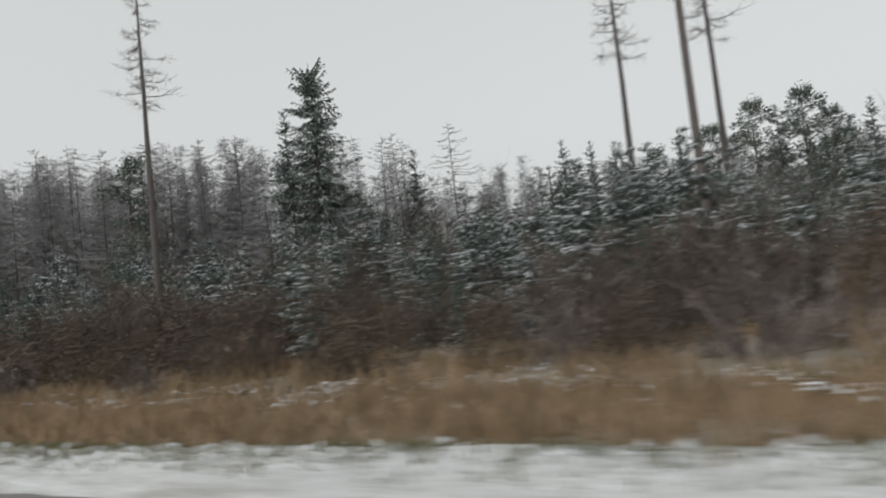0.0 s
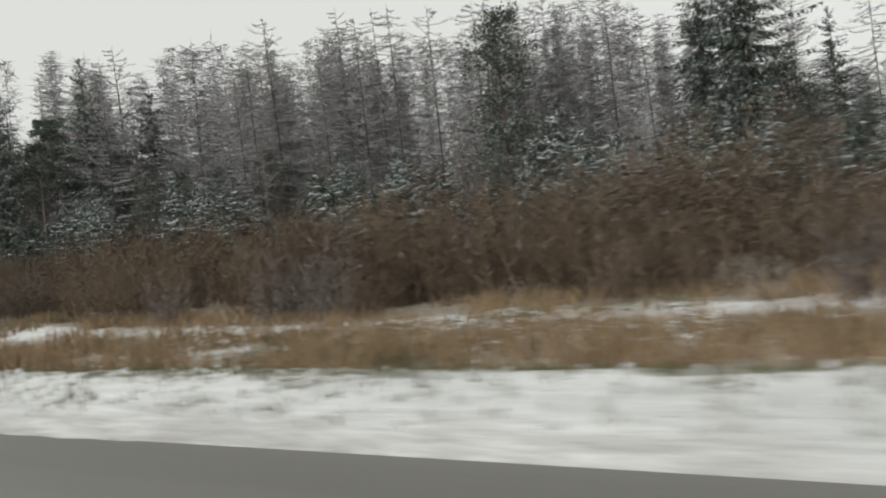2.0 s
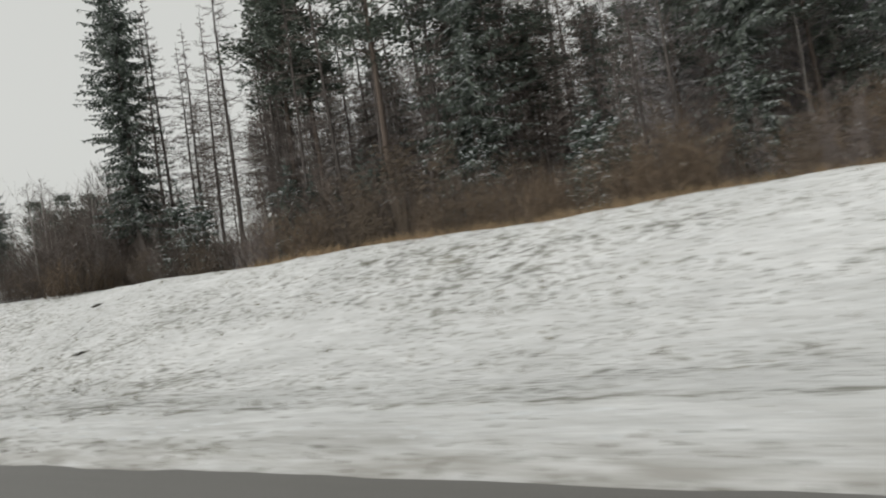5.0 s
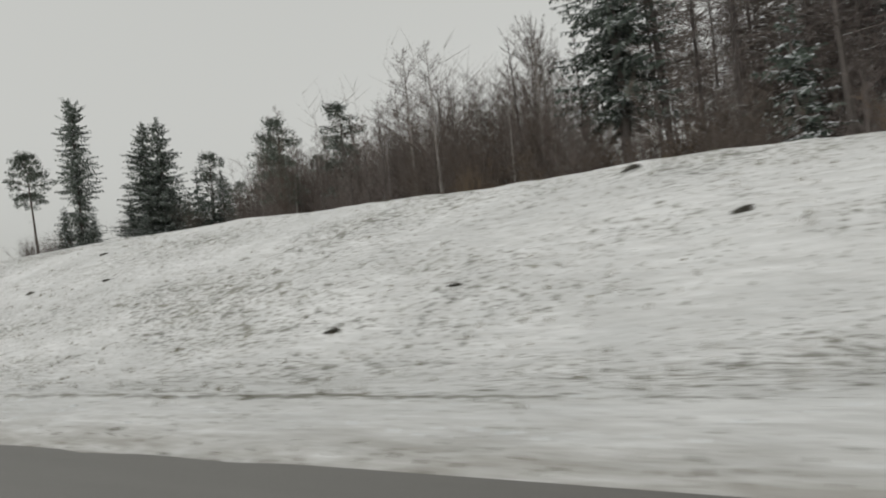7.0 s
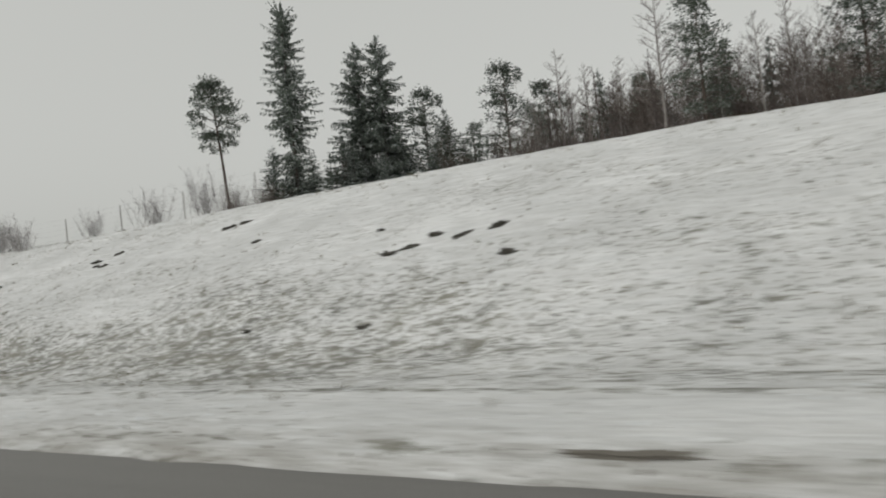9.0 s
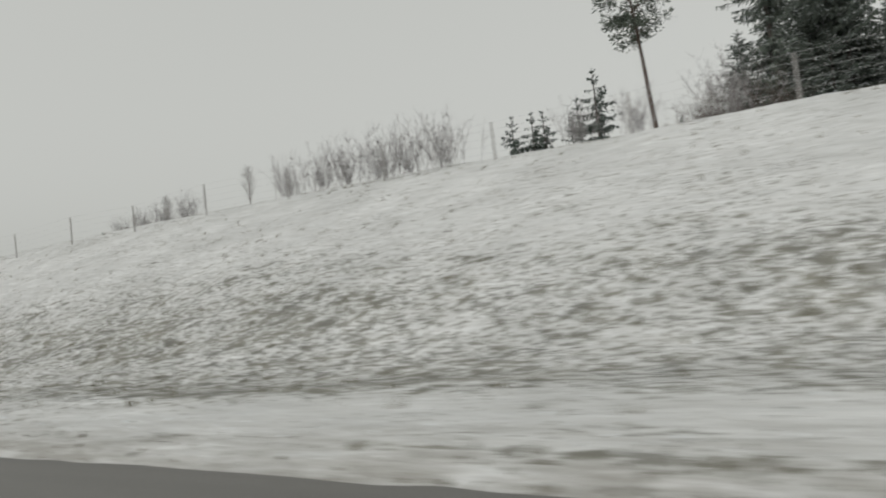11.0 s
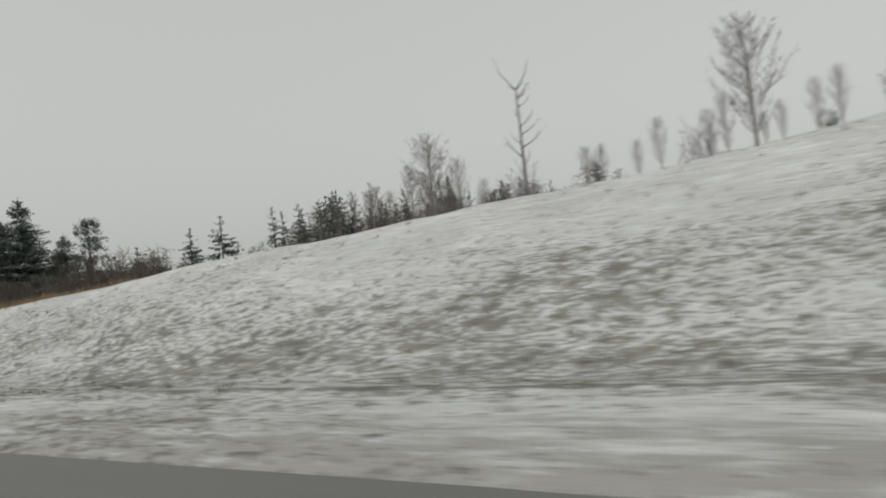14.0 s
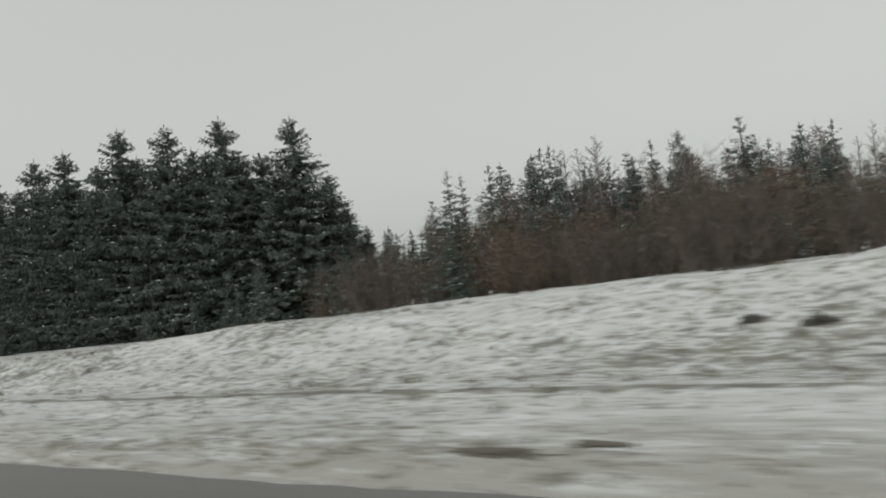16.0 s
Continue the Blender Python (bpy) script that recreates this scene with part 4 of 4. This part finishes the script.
# the dark spruce group
for x, y, top in [(-446.7, 50.5, 18.2), (-452.8, 47.3, 19), (-459, 46, 19.3), (-465.2, 45.1, 20.3), (-474.7, 45, 19.8), (-480.3, 45, 19.8), (-448.2, 57.2, 13.5), (-446.5, 55, 11.2),
                  (-449.9, 61.9, 10.5), (-446, 60, 7.6), (-456.5, 53, 16.5), (-462.5, 52, 18.5), (-487, 44, 18.5), (-494, 44, 18), (-469, 50, 18.5)]:
    plant("spruce_d", x, y, top=top + 0.3)
for x, y, top in [(-449.5, 49, 15.5), (-455.8, 48, 16.8), (-462, 47.5, 17), (-470, 46, 17.8), (-478, 46, 17), (-452, 54, 15), (-484, 45, 17.5), (-459.5, 54, 16), (-466, 54, 17), (-473, 53, 17)]:
    plant("spruce_d", x, y, top=top, wide=1.15)
clump(16, (-438, -492), (34, 41), ["young_c"], 2.2, 3.8)
clump(60, (12, -32), (15, 26), ["thicket_a", "bush_b", "young_a", "young_c", "thicket_a"], 1.9, 3.4)
clump(30, (10, -36), (24, 38), ["young_a", "young_b"], 4.5, 6.5)

# ---- grass ----


def blades(name, spots, material, label, per, tall, spread, seed):
    r = np.random.RandomState(seed)
    n = len(spots) * per
    c = np.repeat(np.array(spots), per, 0)
    x = c[:, 0] + r.normal(0, spread, n)
    y = c[:, 1] + r.normal(0, spread, n)
    h = tall * r.uniform(0.5, 1.2, n) * (c[:, 2] if c.shape[1] > 2 else 1)
    z = height(x, y) - 0.02
    w = r.uniform(0, 6.283, n)
    half = r.uniform(0.008, 0.02, n) * (tall / 0.4) ** 0.5
    lx, ly = r.normal(0, 0.35, n) * h, r.normal(0, 0.35, n) * h
    v = np.empty((n, 3, 3))
    v[:, 0] = np.stack([x - np.cos(w) * half, y - np.sin(w) * half, z], -1)
    v[:, 1] = np.stack([x + np.cos(w) * half, y + np.sin(w) * half, z], -1)
    v[:, 2] = np.stack([x + lx, y + ly, z + h], -1)
    ob = link_mesh(name, v.reshape(-1, 3), np.arange(n * 3).reshape(-1, 3), material)
    return tagged(ob, label, "grass", kind="stuff")


rs = np.random.RandomState(8)
spots = []
while len(spots) < 6400:
    x, y = rs.uniform(45, -116), rs.uniform(4.8, 16)
    edge = float(meadow_edge(x)) + 0.1
    if y < edge or (x < -38 and 11.7 < y < 13.5 and rs.random() < 0.7):
        continue
    if math.sin(x * 0.35 + 1.7 * math.sin(y * 0.9)) + 0.6 * math.sin(x * 1.3 + y) > -0.8 or y < edge + 0.8:
        spots.append((x, y, np.interp(y, [5, 6.5, 9, 14], [0.45, 0.75, 1.0, 0.8])))
blades("dry_grass", spots, dry_grass, "tall dead straw-coloured grass on the meadow strip", 14, 0.5, 0.2, 4)
spots = []
for i in range(1500):
    x = rs.uniform(8, -34)
    spots.append((x, float(meadow_edge(x)) + 0.15 + 4.4 * rs.random_sample(), rs.uniform(0.6, 1.0)))
blades("dry_grass", spots, dry_grass, "close dead straw-coloured grass beside the verge", 14, 0.42, 0.2, 14)
spots = []
for i in range(900):
    x = rs.uniform(10, -80)
    y = float(meadow_edge(x)) + rs.uniform(0.2, 7)
    if math.sin(x * 0.62 + 1.4 * math.sin(y * 0.8)) + 0.5 * math.sin(x * 0.21) > 0.55:
        spots.append((x, y, rs.uniform(0.6, 1.0)))
blades("green_grass", spots, green_grass, "patches of olive green grass among the dead straw", 26, 0.4, 0.22, 15)
spots = []
for i in range(4200):
    x = rs.uniform(10, -78)
    end = float(meadow_edge(x))
    spots.append((x, end - abs(rs.normal(0, 0.28)) if rs.random_sample() < 0.6 else rs.uniform(4.0, end), rs.uniform(0.5, 1.0)))
blades("verge_grass", spots, green_grass, "short green grass poking through the snow of the verge", 12, 0.12, 0.08, 16)
spots = []
for i in range(700):
    x = rs.choice([rs.uniform(-372, -397), rs.uniform(-376, -392), rs.uniform(-124, -144)])
    spots.append((x, 10.9 + (float(crest_height(x)) - 0.52) / 0.415 + abs(rs.normal(0, 1.6)), rs.uniform(0.6, 1.1)))
blades("crest_grass", spots, dry_grass, "dead reddish grass along the top of the bank", 14, 0.30, 0.22, 6)
spots = []
for i in range(14000):
    x, y = rs.uniform(-80, -440), rs.uniform(5.0, 26)
    if rs.random() < 0.35 + 0.65 * (x < -280) * (y < 14) + 0.25 * math.sin(x * 0.4 + y):
        spots.append((x, y, rs.uniform(0.6, 1.2)))
blades("grass_tufts", spots, tuft_mat, "dead grass tufts poking through the snow of the bank", 12, 0.12, 0.06, 5)

tuss = Geo()
rt = random.Random(77)
for i in range(520):
    x = rt.uniform(42, -66)
    back = rt.random() ** 0.6
    y = float(meadow_edge(x)) + 1.9 + 3.6 * back
    z, w = float(height(x, y)) + rt.uniform(0.10, 0.28), rt.uniform(0.1, 0.34)
    for k in range(rt.randint(5, 14)):
        p = Vector((x + rt.gauss(0, w), y + rt.gauss(0, 0.10), z + rt.uniform(-0.03, 0.05)))
        a = rand_dir(rt, 0.25) * rt.uniform(0.04, 0.11)
        tuss.leaf(p, a, Vector((-a.y, a.x, rt.uniform(-0.03, 0.03))) * 0.5, 0.02)
tagged(tuss.ob("snow_tussocks", lying_snow, None), "snow caps lying on tussocks of dead grass", "snow", kind="stuff")


def lumps(name, n, xs, place, size, material, label, seed):
    """Many small rough lumps lying on the ground, in one mesh."""
    r = np.random.RandomState(seed)
    x = r.uniform(*xs, n)
    y = place(x, r)
    w = size * r.uniform(0.5, 1.35, n)
    turn = r.uniform(0, 6.283, n)
    ring = [(1, 0, 0), (0.2, 0.8, 0), (-0.9, 0.3, 0), (-0.3, -0.85, 0), (0.1, 0, 0.6)]
    v = np.empty((n, 5, 3))
    for i, (a, b, c) in enumerate(ring):
        k = w * r.uniform(0.7, 1.3, n)
        v[:, i, 0] = x + (a * np.cos(turn) - b * np.sin(turn)) * k
        v[:, i, 1] = y + (a * np.sin(turn) + b * np.cos(turn)) * k
        v[:, i, 2] = height(v[:, i, 0], v[:, i, 1]) - 0.01 + c * k
    base = np.arange(n)[:, None, None] * 5
    f = (np.array([[0, 1, 4], [1, 2, 4], [2, 3, 4], [3, 0, 4]])[None] + base).reshape(-1, 3)
    return tagged(link_mesh(name, v.reshape(-1, 3), f, material), label, "lumps", kind="stuff")


lumps("snow_lumps", 5200, (-430, 40), lambda x, r: 4.15 + np.abs(r.normal(0, 0.45, len(x))) + (r.rand(len(x)) < 0.35) * (verge_end(x) - 4.6), 0.04, lying_snow, "small lumps of ploughed snow along the verge", 31)
lumps("snow_clods", 1300, (-80, 12), lambda x, r: meadow_edge(x) + r.normal(0, 0.16, len(x)) + (r.rand(len(x)) < 0.3) * r.rand(len(x)) * 3, 0.075, lying_snow, "loose clods of snow lying along the edge of the dead grass", 34)
lumps("slush_crumbs", 3200, (-430, -60), lambda x, r: 3.85 + r.normal(0, 0.16, len(x)), 0.035, mud_mat, "dirty crumbs of slush and grit beside the asphalt", 32)
lumps("bank_clods", 5200, (-430, -118), lambda x, r: 7 + 15 * r.rand(len(x)) ** 1.3, 0.042, tuft_mat, "dark clods and dead plants showing through the snow of the bank", 33)

# ---- road furniture ----
white_plastic = plain("dirty_white_plastic", (0.27, 0.265, 0.25), (0.42, 0.41, 0.39), 0.55, 14)
black_plastic = plain("black_plastic", (0.018, 0.018, 0.018), (0.04, 0.04, 0.04), 0.5, 20)
reflector_mat = plain("reflector", (0.55, 0.50, 0.45), (0.7, 0.66, 0.6), 0.2, 30, 0.0, 0.7)
steel = plain("galvanised_steel", (0.24, 0.24, 0.245), (0.36, 0.36, 0.365), 0.45, 25, 0.7)
sign_blue = plain("sign_blue", (0.02, 0.075, 0.30), (0.03, 0.10, 0.36), 0.4, 6)
sign_white = plain("sign_white", (0.40, 0.42, 0.45), (0.52, 0.54, 0.57), 0.4, 9)
sign_pale = plain("sign_pale", (0.38, 0.38, 0.37), (0.5, 0.5, 0.49), 0.5, 9)
sign_back = plain("sign_back", (0.22, 0.22, 0.21), (0.34, 0.34, 0.33), 0.6, 10)
post_wood = plain("weathered_post", (0.26, 0.25, 0.24), (0.42, 0.405, 0.39), 0.85, 9, 0.0, 0.2)
wire_mat = plain("fence_wire", (0.30, 0.30, 0.30), (0.42, 0.42, 0.42), 0.5, 12, 0.5)


def slab(name, size, centre, material, parent, label="", taper=1.0, bevel=0.008, tilt=0.0):
    """A box with bevelled edges; taper narrows its top, tilt slopes its top."""
    bm = bmesh.new()
    bmesh.ops.create_cube(bm, size=1.0)
    for v in bm.verts:
        up = v.co.z > 0
        k = taper if up else 1.0
        v.co = Vector((v.co.x * size[0] * k, v.co.y * size[1] * k, v.co.z * size[2] + (tilt * v.co.y if up else 0)))
    bmesh.ops.bevel(bm, geom=list(bm.edges), offset=bevel, segments=1, affect="EDGES")
    bmesh.ops.translate(bm, verts=bm.verts, vec=Vector(centre))
    me = bpy.data.meshes.new(name)
    bm.to_mesh(me)
    bm.free()
    me.materials.append(material)
    ob = new(name, me)
    ob.parent = parent
    if label:
        ob["label"] = label
    return ob


def delineator(x, y):
    top = new("delineator_post")
    slab("post", (0.12, 0.10, 1.05), (0, 0, 0.375), white_plastic, top, "dirty white plastic post", 0.9, 0.015, 0.25)
    slab("band", (0.132, 0.112, 0.30), (0, 0, 0.60), black_plastic, top, "slanted black band", 0.98, 0.012)
    slab("reflector", (0.045, 0.012, 0.16), (0.0, -0.058, 0.66), reflector_mat, top, "pale reflector")
    top.matrix_basis = pose(x, y, float(height(x, y)) - 0.05, 0, 0, 8)
    return tagged(top, "white roadside delineator post with a black band in the snow", "delineator", "delineator posts along the road")


marker = delineator(-171.55, 4.95)
for x in (-220.0, -270.4, -320.8, -369.9):
    copy_thing(marker, pose(x, 4.95, float(height(x, 4.95)) - 0.05, 0, random.uniform(-2, 2), 8))


def tube_part(name, a, b, r, material, parent, n=10, label=""):
    g = Geo()
    g.tube([Vector(a), Vector(b)], [r, r], n)
    i = len(g.v)
    g.f.append(tuple(range(n, 2 * n)))
    return g.ob(name, material, parent, label)


def board_sign(name, x, y, width, tall, low, face, label, turn, bars):
    top = new(name)
    tube_part("pole", (0, 0.03, -0.3), (0, 0.03, low + tall), 0.025, steel, top, label="thin galvanised pole")
    board = slab("board", (width, 0.012, tall), (0, 0, low + tall / 2), face, top, bevel=0.003)
    slab("backing", (width, 0.008, tall), (0, 0.012, low + tall / 2), sign_back, top, bevel=0.002)
    for bx, bz, bw, bh in bars:
        slab("bar", (bw, 0.004, bh), (bx, -0.009, low + tall / 2 + bz), sign_white, board, bevel=0.001)
    top.matrix_basis = pose(x, y, float(height(x, y)), 0, 0, turn)
    return tagged(top, label, "sign")


EDGES = [(0, 0.118, 0.56, 0.014), (0, -0.118, 0.56, 0.014)]
board_sign("distance_sign", -63.0, 5.46, 0.56, 0.25, 0.56, sign_blue, "small blue distance sign with white markings on the verge", 12,
           EDGES + [(-0.17, 0.0, 0.10, 0.09), (-0.02, 0.0, 0.09, 0.09), (0.17, 0.0, 0.13, 0.10)])
board_sign("marker_sign", -69.4, 5.2, 0.30, 0.20, 0.52, sign_pale, "small pale marker board on a thin pole", 70, [])
board_sign("marker_sign", -398.0, 4.6, 0.16, 0.26, 0.80, sign_back, "narrow dark marker board on a thin pole", 60, [])


def fence(xs, tall):
    """Wire fence on posts along the top of the bank."""
    top = new("wire_fence")
    x0, y0 = xs[0], 22.2
    g0 = float(height(x0, y0))
    top.matrix_basis = pose(x0, y0, g0)
    heads = []
    for x in xs:
        y = float(np.interp(x, [-320, -290], [20.8, 22.2]))
        z = float(height(x, y)) - g0
        lean = random.uniform(-0.05, 0.05)
        g = Geo()
        a, b = Vector((x - x0, y - y0, z - 0.3)), Vector((x - x0 + lean, y - y0, z + tall * random.uniform(0.95, 1.05)))
        g.tube([a, a.lerp(b, 0.6), b], [0.036, 0.034, 0.031], 7)
        g.f.append(tuple(range(14, 21)))
        g.ob("post", post_wood, top)
        heads.append((a + Vector((0, 0, 0.3)), b))
    for k in range(5):
        t = 0.18 + 0.2 * k
        g = Geo()
        g.tube([a.lerp(b, min(t, 0.98)) + Vector((0, -0.09, 0)) for a, b in heads], [0.0035] * len(heads), 3)
        g.ob("wire", wire_mat, top)
    return tagged(top, "weathered fence of grey posts and thin wires", "fence")


fence([-245.0 - 4.8 * i for i in range(15)] + [-317, -322.4, -328, -333.6, -339.6, -345.6], 1.35)
stake = new("fence_stake")
stake.matrix_basis = pose(-330.3, 21.2, float(height(-330.3, 21.2)), 0, -4, 0)
tube_part("post", (0, 0, -0.3), (0, 0, 0.95), 0.036, post_wood, stake)
tube_part("crosspiece", (-0.35, -0.05, 0.6), (0.35, -0.05, 0.64), 0.025, post_wood, stake)
tagged(stake, "old grey stake with a thin crosspiece nailed on", "stake")

# ---- bare soil ----


def clod(x, y, w, d, tall, seed, name="molehill", label="dark heap of fresh soil thrown up through the snow", group="heaps of dark soil on the bank"):
    """Crumbled soil, ragged at its edge and lying along one line."""
    rnd = random.Random(seed)
    bm = bmesh.new()
    turn = rnd.uniform(-0.1, 0.7) if name == "molehill" else rnd.uniform(-0.08, 0.08)
    bmesh.ops.create_icosphere(bm, subdivisions=4, radius=1.0)
    off = Vector((rnd.uniform(0, 50), rnd.uniform(0, 50), 0))
    for v in bm.verts:
        k = max(0.15, 0.9 + 0.75 * noise.noise(v.co * 1.5 + off) + 0.6 * noise.noise(v.co * 3.7 + off) + 0.35 * noise.noise(v.co * 8 + off))
        px, py = v.co.x * w * k, v.co.y * d * k
        v.co = Vector((px * math.cos(turn) - py * math.sin(turn), px * math.sin(turn) + py * math.cos(turn), v.co.z * tall * k))
    me = bpy.data.meshes.new(name)
    bm.to_mesh(me)
    bm.free()
    me.materials.append(clod_mat if name == "molehill" else mud_mat)
    ob = new(name, me)
    slope = math.degrees(math.atan(float(height(x, y + 0.3) - height(x, y - 0.3)) / 0.6))
    ob.matrix_basis = pose(x, y, float(height(x, y)), slope, 0, 0)
    return tagged(ob, label, "soil heap", group)


for i, (x, y, w) in enumerate([(-232.6, 14, 0.34), (-232.1, 14.3, 0.36), (-231.7, 14.9, 0.3), (-230.8, 14.6, 0.36), (-229.9, 14.8, 0.34), (-243.2, 18.8, 0.42), (-242.6, 19.1, 0.4), (-248.4, 17.7, 0.36),
                               (-234, 15.8, 0.22), (-229, 13.2, 0.3), (-239.3, 16.3, 0.2), (-230.85, 10.5, 0.2), (-233.9, 10.5, 0.16), (-215.9, 14.8, 0.3), (-198.9, 15.1, 0.26), (-204.3, 15.1, 0.28),
                               (-204.9, 18.8, 0.3), (-212.8, 11.1, 0.2), (-210.2, 11.6, 0.15), (-254.3, 15.9, 0.28), (-248.9, 17, 0.36), (-248.2, 16.5, 0.28), (-247.6, 16.4, 0.3), (-261.1, 16.1, 0.2),
                               (-176.7, 13.7, 0.28), (-179.7, 17.4, 0.34), (-183.7, 10.2, 0.22), (-181.9, 11.9, 0.22), (-322, 13.3, 0.24), (-322.2, 8.9, 0.2), (-403, 10.1, 0.25), (-402.2, 10, 0.3),
                               (-149.3, 14, 0.24), (-145, 10.7, 0.22), (-150.8, 9.2, 0.14)]):
    clod(x, y, w * 0.66, w * 0.34, 0.04 + w * 0.10, 100 + i)
for i, (x, y, w, d) in enumerate([(-240.7, 4.33, 0.36, 0.12), (-161.5, 4.05, 0.35, 0.10), (-160.3, 3.98, 0.25, 0.08), (-164.7, 4.2, 0.34, 0.11), (-403.85, 4.1, 0.36, 0.08), (-403.2, 4.3, 0.18, 0.05),
                                  (-80.2, 4.12, 0.26, 0.06), (-324.1, 4.27, 0.3, 0.08), (-323.4, 4.42, 0.15, 0.05), (-223.9, 3.95, 0.4, 0.05), (-206.6, 3.75, 0.6, 0.05)]):
    clod(x, y, w, d * 1.3, 0.03, 200 + i, "bare_patch", "dark wet patch of bare verge in the snow", "bare patches on the verge")
